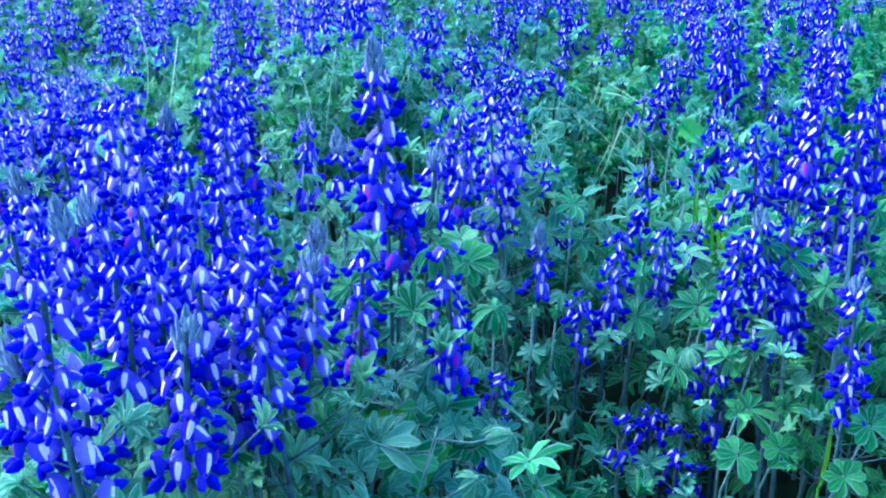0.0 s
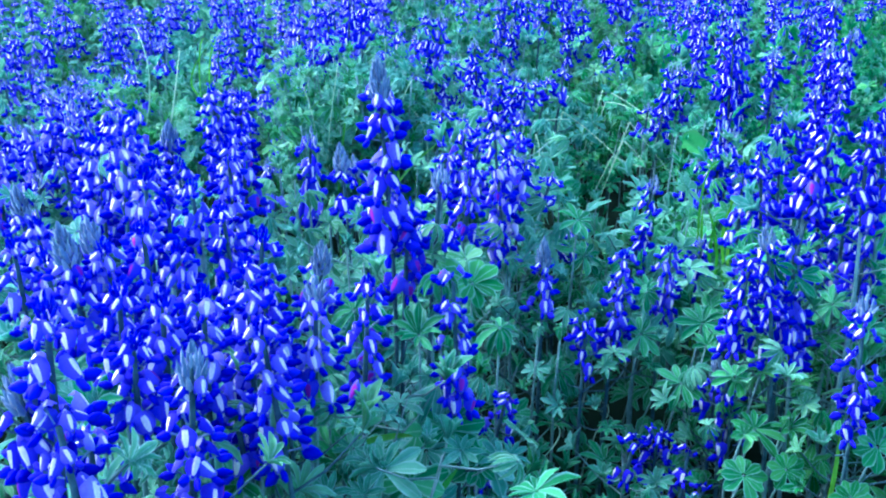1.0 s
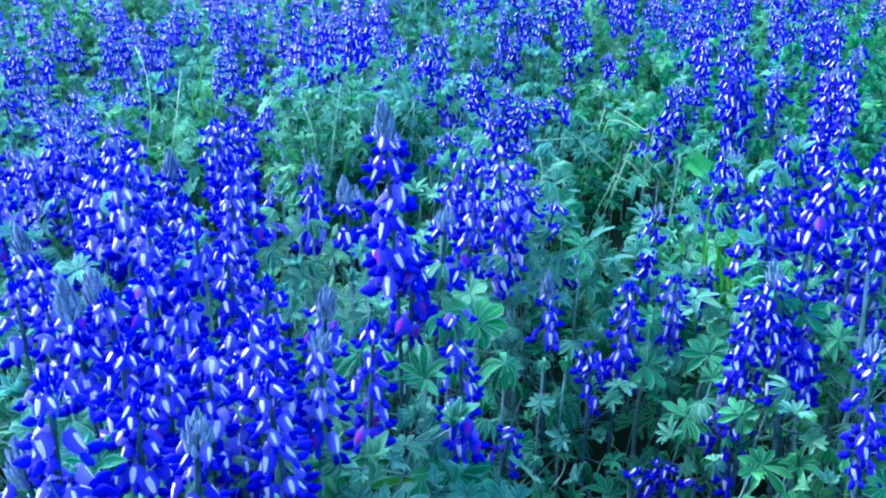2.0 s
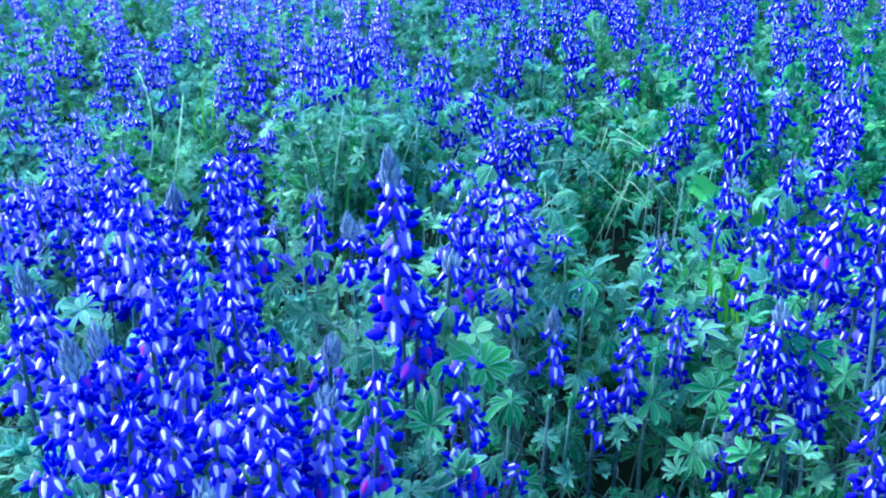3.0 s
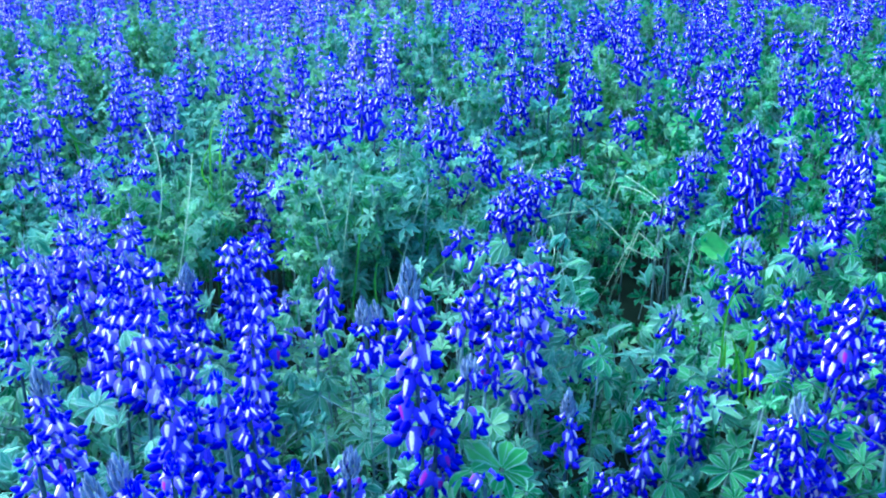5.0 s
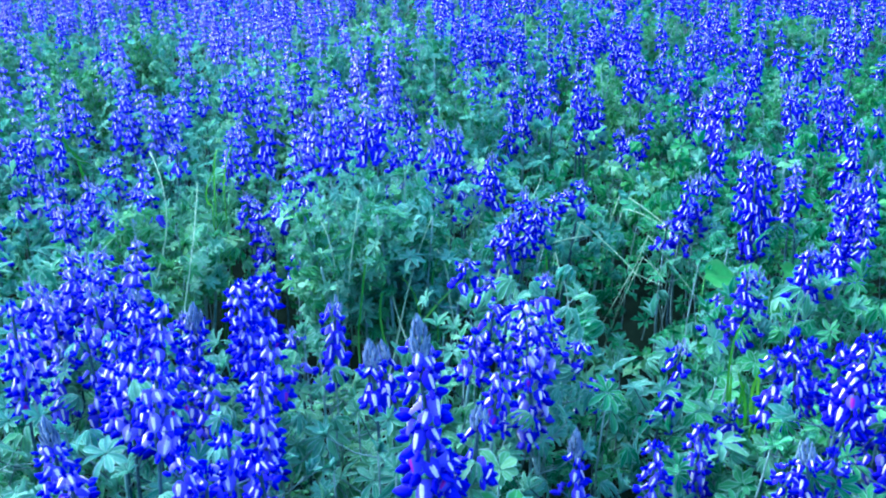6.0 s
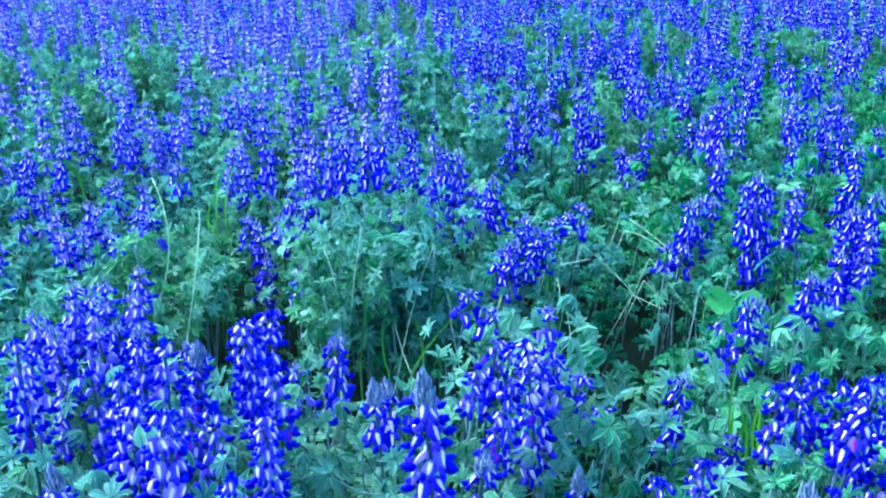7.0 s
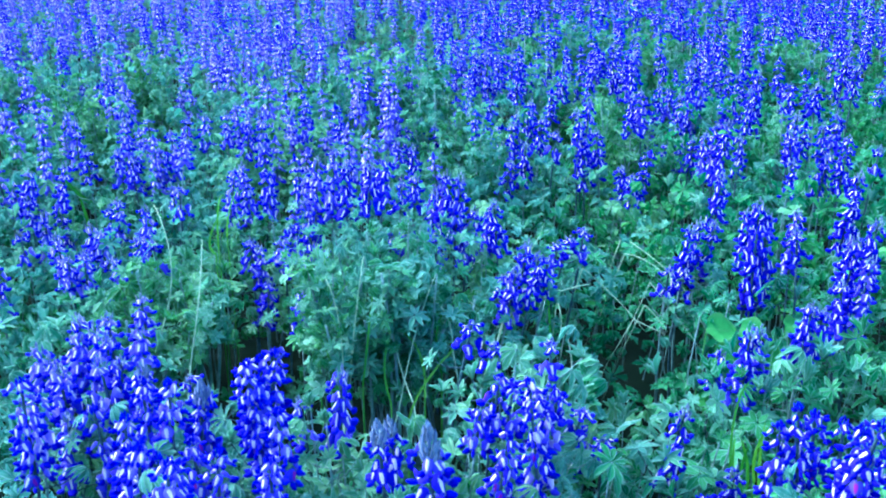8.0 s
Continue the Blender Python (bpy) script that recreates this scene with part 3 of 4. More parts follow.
lupin(-0.559, 1.610, 0.430, 0.062, 0.012)
lupin(0.649, 1.619, 0.527, 0.166, 0.012)
lupin(0.639, 1.634, 0.511, 0.114, 0.012)
lupin(0.691, 1.639, 0.550, 0.112, 0.012)
lupin(0.086, 1.681, 0.449, 0.104, 0.006, lean=(0.05, -0.03))
lupin(0.127, 1.702, 0.467, 0.093, 0.006, lean=(0.05, -0.03))
lupin(0.514, 1.723, 0.553, 0.184, 0.012)
lupin(0.109, 1.724, 0.480, 0.104, 0.006, lean=(0.05, -0.03))
lupin(0.070, 1.725, 0.414, 0.039, 0.006, lean=(0.05, -0.03))
lupin(0.533, 1.728, 0.530, 0.175, 0.012)
lupin(0.146, 1.731, 0.444, 0.061, 0.006, lean=(0.05, -0.03))
lupin(0.590, 1.735, 0.495, 0.043, 0.012)
lupin(0.510, 1.766, 0.522, 0.093, 0.012)
lupin(-0.317, 1.798, 0.351, 0.066, 0.012)
lupin(-0.285, 1.799, 0.344, 0.054, 0.012)
lupin(-0.676, 1.807, 0.419, 0.070, 0.012)
lupin(0.728, 1.817, 0.575, 0.145, 0.012)
lupin(-0.737, 1.844, 0.416, 0.071, 0.012)
lupin(-0.772, 1.847, 0.404, 0.072, 0.012)
lupin(0.401, 1.857, 0.369, 0.049, 0.012)
lupin(0.435, 1.859, 0.362, 0.043, 0.012)
lupin(-0.180, 1.874, 0.582, 0.087, 0.012)
lupin(0.181, 1.885, 0.413, 0.036, 0.006, lean=(0.05, -0.03))
lupin(-0.811, 1.902, 0.430, 0.097, 0.012)
lupin(-0.114, 1.903, 0.437, 0.048, 0.012)
lupin(0.450, 1.904, 0.440, 0.116, 0.012)
lupin(0.238, 1.905, 0.435, 0.054, 0.006, lean=(0.05, -0.03))
lupin(-0.148, 1.905, 0.425, 0.036, 0.012)
lupin(-0.624, 1.906, 0.415, 0.055, 0.012)
lupin(-0.058, 1.906, 0.424, 0.061, 0.012)
lupin(0.212, 1.909, 0.416, 0.036, 0.006, lean=(0.05, -0.03))
lupin(-0.399, 1.926, 0.320, 0.090, 0.012)
lupin(-0.660, 1.931, 0.412, 0.068, 0.012)
lupin(-0.157, 1.937, 0.572, 0.075, 0.012)
lupin(-0.035, 1.957, 0.537, 0.120, 0.012)
lupin(-0.007, 1.958, 0.531, 0.120, 0.012)
lupin(0.002, 1.967, 0.426, 0.075, 0.012)
lupin(0.485, 1.968, 0.429, 0.107, 0.012)
lupin(0.515, 1.969, 0.422, 0.095, 0.012)
lupin(-0.379, 1.973, 0.389, 0.064, 0.012)
lupin(-0.427, 1.976, 0.375, 0.103, 0.012)
lupin(-0.058, 1.990, 0.491, 0.099, 0.012)
lupin(-0.239, 2.003, 0.546, 0.107, 0.012)
lupin(-0.767, 2.007, 0.397, 0.071, 0.012)
lupin(-0.451, 2.012, 0.374, 0.065, 0.012)
lupin(0.024, 2.013, 0.440, 0.109, 0.012)
lupin(-0.265, 2.023, 0.566, 0.147, 0.012)
lupin(-0.792, 2.030, 0.401, 0.085, 0.012)
lupin(-0.333, 2.031, 0.405, 0.078, 0.012)
lupin(-0.945, 2.034, 0.381, 0.053, 0.012)
lupin(-0.316, 2.034, 0.391, 0.072, 0.012)
lupin(-0.304, 2.053, 0.540, 0.100, 0.012)
lupin(0.056, 2.054, 0.420, 0.078, 0.012)
lupin(-0.361, 2.088, 0.426, 0.095, 0.012)
lupin(-0.335, 2.088, 0.487, 0.130, 0.012)
lupin(-0.753, 2.110, 0.431, 0.080, 0.012)
lupin(-0.625, 2.144, 0.445, 0.054, 0.012)
lupin(-0.790, 2.153, 0.397, 0.048, 0.012)
lupin(-0.936, 2.154, 0.390, 0.111, 0.012)
lupin(-0.487, 2.159, 0.494, 0.125, 0.012)
lupin(-0.650, 2.169, 0.444, 0.055, 0.012)
lupin(-0.134, 2.170, 0.447, 0.068, 0.012)
lupin(-0.985, 2.188, 0.406, 0.070, 0.012)
lupin(-0.103, 2.206, 0.449, 0.069, 0.012)
lupin(0.760, 2.228, 0.476, 0.073, 0.012)
lupin(0.608, 2.248, 0.560, 0.135, 0.012)
lupin(0.893, 2.256, 0.523, 0.124, 0.012)
lupin(-0.947, 2.258, 0.362, 0.109, 0.012)
lupin(0.972, 2.262, 0.495, 0.056, 0.012)
lupin(0.857, 2.264, 0.481, 0.098, 0.012)
lupin(-1.055, 2.270, 0.421, 0.100, 0.012)
lupin(0.591, 2.275, 0.547, 0.124, 0.012)
lupin(0.580, 2.317, 0.516, 0.092, 0.012)
lupin(0.783, 2.330, 0.518, 0.064, 0.012)
lupin(0.419, 2.339, 0.406, 0.067, 0.012)
lupin(0.814, 2.373, 0.549, 0.114, 0.012)
lupin(0.882, 2.379, 0.519, 0.174, 0.012)
lupin(0.682, 2.384, 0.491, 0.088, 0.012)
lupin(0.915, 2.386, 0.545, 0.101, 0.012)
lupin(0.399, 2.386, 0.413, 0.076, 0.012)
lupin(-0.813, 2.415, 0.433, 0.076, 0.012)
lupin(0.307, 2.447, 0.476, 0.121, 0.012)
lupin(-0.934, 2.449, 0.445, 0.069, 0.012)
lupin(-0.857, 2.449, 0.445, 0.084, 0.012)
lupin(-0.751, 2.450, 0.444, 0.069, 0.012)
lupin(-0.709, 2.450, 0.444, 0.062, 0.012)
lupin(0.292, 2.459, 0.538, 0.082, 0.012)
lupin(0.134, 2.460, 0.408, 0.086, 0.012)
lupin(0.346, 2.470, 0.485, 0.106, 0.012)
lupin(0.331, 2.493, 0.551, 0.180, 0.012)
lupin(-0.498, 2.494, 0.533, 0.120, 0.012)
lupin(-0.969, 2.496, 0.513, 0.121, 0.012)
lupin(-0.842, 2.497, 0.512, 0.091, 0.012)
lupin(-0.529, 2.498, 0.511, 0.091, 0.012)
lupin(-0.734, 2.505, 0.473, 0.055, 0.012)
lupin(-0.832, 2.509, 0.451, 0.124, 0.012)
lupin(0.252, 2.509, 0.468, 0.055, 0.012)
lupin(0.174, 2.515, 0.437, 0.102, 0.012)
lupin(-0.117, 2.516, 0.431, 0.110, 0.012)
lupin(-0.598, 2.559, 0.511, 0.078, 0.012)
lupin(0.221, 2.566, 0.491, 0.094, 0.012)
lupin(-0.576, 2.567, 0.531, 0.093, 0.012)
lupin(0.140, 2.568, 0.476, 0.080, 0.012)
lupin(-0.163, 2.577, 0.429, 0.097, 0.012)
lupin(0.949, 2.614, 0.566, 0.079, 0.012)
lupin(0.483, 2.615, 0.553, 0.102, 0.012)
lupin(0.938, 2.617, 0.551, 0.048, 0.012)
lupin(-0.674, 2.624, 0.488, 0.073, 0.012)
lupin(-0.720, 2.626, 0.481, 0.065, 0.012)
lupin(0.159, 2.626, 0.492, 0.097, 0.012)
lupin(0.880, 2.626, 0.564, 0.064, 0.012)
lupin(0.645, 2.643, 0.416, 0.092, 0.012)
lupin(0.468, 2.644, 0.532, 0.096, 0.012)
lupin(-0.327, 2.745, 0.442, 0.061, 0.012)
lupin(-0.419, 2.745, 0.498, 0.133, 0.012)
lupin(0.208, 2.748, 0.495, 0.085, 0.012)
lupin(-0.866, 2.755, 0.442, 0.020, 0.012)
lupin(0.642, 2.774, 0.373, 0.106, 0.012)
lupin(0.602, 2.776, 0.364, 0.072, 0.012)
lupin(0.838, 2.808, 0.511, 0.111, 0.012)
lupin(-0.470, 2.813, 0.467, 0.112, 0.012)
lupin(-1.114, 2.813, 0.453, 0.104, 0.012)
lupin(0.503, 2.850, 0.600, 0.118, 0.012)
lupin(1.155, 2.860, 0.563, 0.095, 0.012)
lupin(0.876, 2.864, 0.540, 0.163, 0.012)
lupin(-0.974, 2.867, 0.490, 0.105, 0.012)
lupin(-0.308, 2.881, 0.434, 0.056, 0.012)
lupin(-0.217, 2.883, 0.424, 0.134, 0.012)
lupin(-0.143, 2.891, 0.388, 0.101, 0.012)
lupin(-0.060, 2.891, 0.388, 0.092, 0.012)
lupin(-0.102, 2.939, 0.393, 0.102, 0.012)
lupin(1.173, 2.983, 0.557, 0.073, 0.012)
lupin(0.859, 2.991, 0.515, 0.144, 0.012)
lupin(-0.189, 3.002, 0.439, 0.148, 0.012)
lupin(0.689, 3.003, 0.453, 0.103, 0.012)
lupin(0.834, 3.025, 0.525, 0.154, 0.012)
lupin(0.116, 3.068, 0.423, 0.042, 0.012)
lupin(-1.089, 3.108, 0.509, 0.086, 0.012)
lupin(0.743, 3.110, 0.527, 0.195, 0.012)
lupin(0.789, 3.112, 0.517, 0.168, 0.012)
lupin(0.652, 3.125, 0.453, 0.107, 0.012)
lupin(0.684, 3.127, 0.444, 0.088, 0.012)
lupin(0.048, 3.128, 0.428, 0.061, 0.012)
lupin(0.369, 3.275, 0.488, 0.111, 0.012)
lupin(0.536, 3.350, 0.545, 0.156, 0.012)
lupin(0.111, 3.353, 0.522, 0.171, 0.012)
lupin(0.150, 3.357, 0.502, 0.142, 0.012)
lupin(0.226, 3.360, 0.492, 0.143, 0.012)
lupin(-0.127, 3.370, 0.434, 0.027, 0.012)
lupin(0.074, 3.381, 0.508, 0.123, 0.012)
lupin(0.208, 3.419, 0.501, 0.155, 0.012)
lupin(-0.299, 3.491, 0.441, 0.058, 0.012)
lupin(0.022, 3.613, 0.447, 0.133, 0.012)
lupin(-0.399, 3.731, 0.459, 0.083, 0.012)
lupin(-0.741, 4.461, 0.470, 0.163, 0.012)
lupin(-0.125, 4.474, 0.417, 0.114, 0.012)

FILL = random.Random(11)


HOLLOWS = [(0.09, 0.78, 0.11, 0.13), (0.22, 0.93, 0.24, 0.34), (0.28, 1.72, 0.20, 0.28), (-0.15, 1.44, 0.31, 0.18), (-0.41, 1.78, 0.16, 0.34), (-0.24, 4.25, 0.26, 0.34)]


def hollow(x, y):
    """1 in the trodden hollows where the soil shows, 0 away from them."""
    return max(0.0, 1 - min(((x - a) / p) ** 2 + ((y - b) / q) ** 2 for a, b, p, q in HOLLOWS))


RISES = [(-0.13, 1.16, 0.20, 0.08), (-0.17, 1.77, 0.24, 0.14), (-0.50, 1.82, 0.20, 0.10), (0.06, 2.62, 0.16, 0.12), (-0.20, 3.45, 0.30, 0.10), (0.50, 4.12, 0.20, 0.10), (-1.08, 3.46, 0.15, 0.11), (-0.39, 3.35, 0.12, 0.12),
         (0.46, 2.74, 0.14, 0.08), (0.81, 3.95, 0.14, 0.12), (0.33, 3.42, 0.10, 0.10), (-1.50, 3.47, 0.12, 0.10), (0.62, 2.06, 0.20, 0.06), (0.45, 1.36, 0.12, 0.05)]


def canopy(x, y):
    """How high the leaves stand at a place."""
    h = (0.31 if y < 1.3 else 0.345) + 0.10 * noise.noise(Vector((x * 4.3, y * 2.6, 4.0))) + 0.05 * noise.noise(Vector((x * 11.0, y * 7.5, 1.0)))
    if y < 1.0 and x > 0.05:
        h -= 0.05
    if x > 0.12 and y < 1.12:
        h -= 0.12
    for a, b, r, rise in RISES:
        h += rise * max(0.0, 1 - ((x - a) ** 2 + (0.82 * (y - b)) ** 2) / r ** 2)
    return max(0.05, h * (1 - 0.85 * hollow(x, y)))


BUSHES = [(-0.145, 1.74, 0.17, 0.22), (-0.59, 1.77, 0.13, 0.20)]
CLUMPS = [(a, b, 1.15 * r, 1.25 * r) for a, b, r in GREEN if b > 2.2]


def in_bush(x, y):
    return any(((x - a) / p) ** 2 + ((y - b) / q) ** 2 < 0.8 for a, b, p, q in BUSHES + CLUMPS)


def fill_field():
    y = 0.40
    while y < 8.6:
        step = 0.078 if y < 2.05 else 0.085 if y < 3.63 else 0.095 if y < 6.3 else 0.24
        half = 0.523 * y + 0.32 if y < 6.3 else 0.6 * y + 0.5
        x = -half
        while x < half:
            px, py = x + FILL.uniform(-0.5, 0.5) * step, y + FILL.uniform(-0.6, 0.6) * step
            x += step
            if FILL.random() > 0.5 * hollow(px, py) and not in_bush(px, py):
                count = (9 if px > 0.12 else 15) if y < 1.16 else 17 if y < 3.63 else 9
                leafy(px, py, canopy(px, py) * FILL.uniform(0.70, 1.15), count)
            if py < 1.6 or in_green(px, py) or py > 3 and hollow(px, py) > 0.3:
                continue
            share = (0.10 if py < 2.2 else 0.55 if py < 3.75 else 1.0) if px < -0.12 * py else 0.12 if py < 2.77 else 0.40 if py < 3.38 else 0.7 if py < 3.75 else 1.0
            share *= min(1.0, max(0.15, 0.85 + 1.5 * noise.noise(Vector((px * 1.9, py * 1.25, 7.0)))))
            if FILL.random() < share:
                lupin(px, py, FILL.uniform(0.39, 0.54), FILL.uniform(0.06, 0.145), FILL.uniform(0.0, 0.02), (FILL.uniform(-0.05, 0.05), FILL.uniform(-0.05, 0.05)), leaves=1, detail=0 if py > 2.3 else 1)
        y += 1.22 * step


fill_field()


def fill_around():
    """The field goes on beside and behind the stretch that is looked at, with plainer plants."""
    y = -1.3
    while y < 9.0:
        x = -3.2
        while x < 3.2:
            px, py = x + FILL.uniform(-0.12, 0.12), y + FILL.uniform(-0.12, 0.12)
            x += 0.25
            inside = py > 0.36 and abs(px) < 0.523 * py + 0.34
            if inside and py < 8.4 or px * px + py * py < 0.09:
                continue
            leafy(px, py, FILL.uniform(0.24, 0.38), 6, detail=0, spread=(0.06, 0.16), size=(2.6, 3.8))
            if FILL.random() < 0.75:
                lupin(px, py, FILL.uniform(0.44, 0.56), FILL.uniform(0.05, 0.09), 0.01, (FILL.uniform(-0.04, 0.04), FILL.uniform(-0.04, 0.04)), leaves=1, detail=0)
        y += 0.25


fill_around()


# ---------------------------------------------------------------- feathery bushes
def bush(cx, cy, rx, ry, h, stems, leaves, detail=1, label="dense mid-green feathery bush with thick pale upright stems"):
    """A bush of many slender upright stems, each with small leaves all round its upper part."""
    rng = random.Random(int(1000 * (cx + 3)))
    root = tagged(thing("feathery_bush", cx, cy), label, "bush", "bushes of the field")
    green, tops = [], []
    for k in range(stems):
        a, r = rng.uniform(0, 6.28), math.sqrt(rng.random())
        if detail and k % 4 == 0:
            a, r = rng.uniform(3.5, 5.9), rng.uniform(0.8, 1.0)
        foot = Vector((rx * 0.8 * r * math.cos(a), ry * 0.8 * r * math.sin(a), 0))
        tall = h * rng.uniform(0.78, 1.08) * (1 - 0.18 * r * r)
        path = [foot + p for p in stem_path(tall, (rng.uniform(-0.08, 0.08), rng.uniform(-0.06, 0.03)), rng)]
        part("stem", mesh_of("stem", tube(path, [(0.0044 if k % 4 == 0 else 0.0026) * (1 - 0.09 * i) for i in range(7)], 5 if detail else 4), [STEM]), root)
        for foot_leaf, m in leaf_poses(path, 0.40 if not detail else 0.72 if k % 4 == 0 else 0.48, 1.0, leaves, rng, (0.012, 0.05), (0.5, 1.0)):
            (tops if rng.random() < 0.6 and is_young(foot_leaf, tall, rng) else green).append(moved(rng.choice(LEAF_SHAPES[detail]), m))
            green.append(tube([foot_leaf, foot_leaf.lerp(m.translation, 0.5), m.translation], (0.0008, 0.0007, 0.0006), 3, 0, False))
    foliage = part("foliage", mesh_of("foliage", joined(*green), [BUSH]), root)
    foliage["kind"] = "stuff"
    young = part("young_foliage", mesh_of("young_foliage", joined(*tops), [YOUNG]), root, None, "silvery young leaf tips")
    young["kind"] = "stuff"


bush(-0.145, 1.74, 0.17, 0.22, 0.52, 46, 24)
bush(-0.59, 1.77, 0.13, 0.20, 0.45, 26, 20)
for a, b, p, q in CLUMPS:
    bush(a, b, p, q, 0.49, 6 + int(700 * p * q), 26, 0, "mint-green leafy lupin clump with silvery leaf tips and no flowers")


# ---------------------------------------------------------------- grasses and single leaves
def strip(points, width, folds=0.35, steps=8):
    """A long folded blade through three places."""
    a, b, c = (Vector(p) for p in points)
    def at(f):
        return (1 - f) ** 2 * a + 2 * f * (1 - f) * (2 * b - 0.5 * (a + c)) + f * f * c
    bits = []
    for k in range(steps + 1):
        f = k / steps
        way = (at(min(1, f + 0.02)) - at(max(0, f - 0.02))).normalized()
        side = way.cross(Vector((0.15, -0.9, 0.45))).normalized()
        lift = way.cross(side).normalized()
        w = width * (math.sin(math.pi * min(1.0, 0.28 + 0.72 * f)) ** 0.7 * 0.5 + 0.02)
        p = at(f)
        bits += [p - side * w - lift * w * folds, p, p + side * w - lift * w * folds]
    faces = []
    for k in range(steps):
        for i in range(2):
            faces.append((3 * k + i, 3 * k + i + 1, 3 * k + i + 4, 3 * k + i + 3))
    return shape([tuple(p) for p in bits], faces, None, [(abs(i - 1) * 0.5, 0) for _ in range(steps + 1) for i in range(3)])


def on_ground(points):
    """The foot under the first place, and the places seen from it."""
    a = Vector(points[0])
    return Vector((a.x, a.y, 0)), [Vector(p) - Vector((a.x, a.y, 0)) for p in points]


def grass(points, width):
    foot, q = on_ground(points)
    root = tagged(thing("grass_tuft", *foot), "fresh yellow-green grass blade among the lupins", "grass", "grass blades")
    part("blade", mesh_of("blade", strip(q, width), [GRASS]), root)
    part("sheath", mesh_of("sheath", tube([Vector((0, 0, 0)), Vector((0, 0, q[0].z * 0.5)), q[0]], (0.002, 0.0018, 0.0015), 5), [GRASS]), root)


def straw(points, radius):
    foot, q = on_ground(points)
    root = tagged(thing("dry_stalk", *foot), "thin pale dry grass stalk leaning over the leaves", "grass", "dry stalks")
    a, b, c = q
    path = [(1 - f) ** 2 * a + 2 * f * (1 - f) * (2 * b - 0.5 * (a + c)) + f * f * c for f in (k / 9 for k in range(10))]
    radius = 0.62 * radius
    part("stalk", mesh_of("stalk", tube(path, [radius * (1 - 0.06 * k) for k in range(10)], 5), [STRAW]), root)
    back = Vector((a.x - b.x, a.y - b.y, 0)).normalized() * 0.10
    part("foot", mesh_of("foot", tube([back, (back + a) * 0.5 + Vector((0, 0, 0.02)), a], (0.4 * radius, 0.5 * radius, radius), 5), [STRAW]), root)


def palm_leaf(x, y, z, size, kind, face, pale=False):
    """A single large lupin leaf on its own stalk, tipped towards the open side by face."""
    root = tagged(thing("lupin_leaf_shoot", x, y + 0.03), "large grey-green palm-shaped lupin leaf on a stalk", "lupin leaf", "large lupin leaves")
    at = Vector((0, -0.03, z))
    way = Vector((0.25 * math.sin(40 * x), -face, 1)).normalized()
    m = upright(at, way, 1.6 + 9 * x, size * 1.18)
    part("leaf", (YOUNG_MESHES if pale else LEAF_MESHES)[2][kind], root, m)
    part("petiole", mesh_of("petiole", tube([Vector((0, 0, 0)), Vector((0, 0.008, z * 0.6)), at], (0.002, 0.0016, 0.0012), 5), [STEM]), root)


def weed_leaf(x, y, z, size):
    def place(u, v):
        w = size * (math.sin(math.pi * (0.08 + 0.92 * v) ** 0.8) ** 0.6)
        return (u * w, -1.7 * size * v, 0.25 * size * u * u + 0.35 * size * v * (1 - v) + 0.0025 * math.sin(9 * v + 4 * u))
    root = tagged(thing("round_leaved_weed", x, y + 0.02), "smooth bright green rounded weed leaf on a stalk", "weed", "weed leaves")
    m = upright((0, -0.02, z), (0.2 * math.sin(50 * x), -0.55, 1), 3 * x)
    part("leaf", mesh_of("leaf", sheet((-1, -0.6, -0.25, 0, 0.25, 0.6, 1), [k / 8 for k in range(9)], place, uv=True), [BROAD]), root, m)
    part("petiole", mesh_of("petiole", tube([Vector((0, 0, 0)), Vector((0, 0.004, z * 0.6)), Vector((0, -0.02, z))], (0.0022, 0.0017, 0.0012), 5), [BROAD]), root)


grass(((0.378, 1.307, 0.236), (0.369, 1.296, 0.295), (0.363, 1.284, 0.353)), 0.0055)
grass(((0.399, 1.307, 0.239), (0.390, 1.295, 0.297), (0.369, 1.284, 0.355)), 0.0055)
grass(((0.415, 1.304, 0.251), (0.406, 1.293, 0.309), (0.401, 1.279, 0.380)), 0.0055)
grass(((0.407, 1.302, 0.261), (0.398, 1.291, 0.318), (0.408, 1.280, 0.373)), 0.0055)
grass(((0.392, 1.308, 0.231), (0.383, 1.296, 0.290), (0.387, 1.288, 0.335)), 0.0055)
grass(((-0.815, 2.497, 0.217), (-0.975, 2.479, 0.305), (-1.014, 2.497, 0.397)), 0.0110)
grass(((-0.949, 2.441, 0.187), (-0.950, 2.422, 0.283), (-0.970, 2.434, 0.346)), 0.0080)
grass(((-0.248, 1.141, 0.334), (-0.246, 1.127, 0.404), (-0.241, 1.111, 0.484)), 0.0070)
grass(((0.171, 1.748, 0.000), (0.151, 1.740, 0.339), (0.135, 1.746, 0.371)), 0.0040)
straw(((0.063, 1.679, 0.340), (0.140, 1.737, 0.358), (0.242, 1.825, 0.345)), 0.0040)
straw(((0.241, 1.925, 0.336), (0.296, 1.833, 0.308), (0.340, 1.767, 0.272)), 0.0017)
straw(((0.338, 1.985, 0.342), (0.410, 1.903, 0.325), (0.476, 1.797, 0.244)), 0.0017)
straw(((0.328, 1.815, 0.273), (0.357, 1.793, 0.266), (0.379, 1.768, 0.265)), 0.0017)
straw(((0.346, 1.809, 0.306), (0.365, 1.787, 0.292), (0.384, 1.767, 0.269)), 0.0017)
straw(((0.176, 1.683, 0.321), (0.182, 1.630, 0.280), (0.164, 1.569, 0.280)), 0.0017)
straw(((0.175, 1.805, 0.321), (0.175, 1.740, 0.281), (0.140, 1.699, 0.243)), 0.0017)
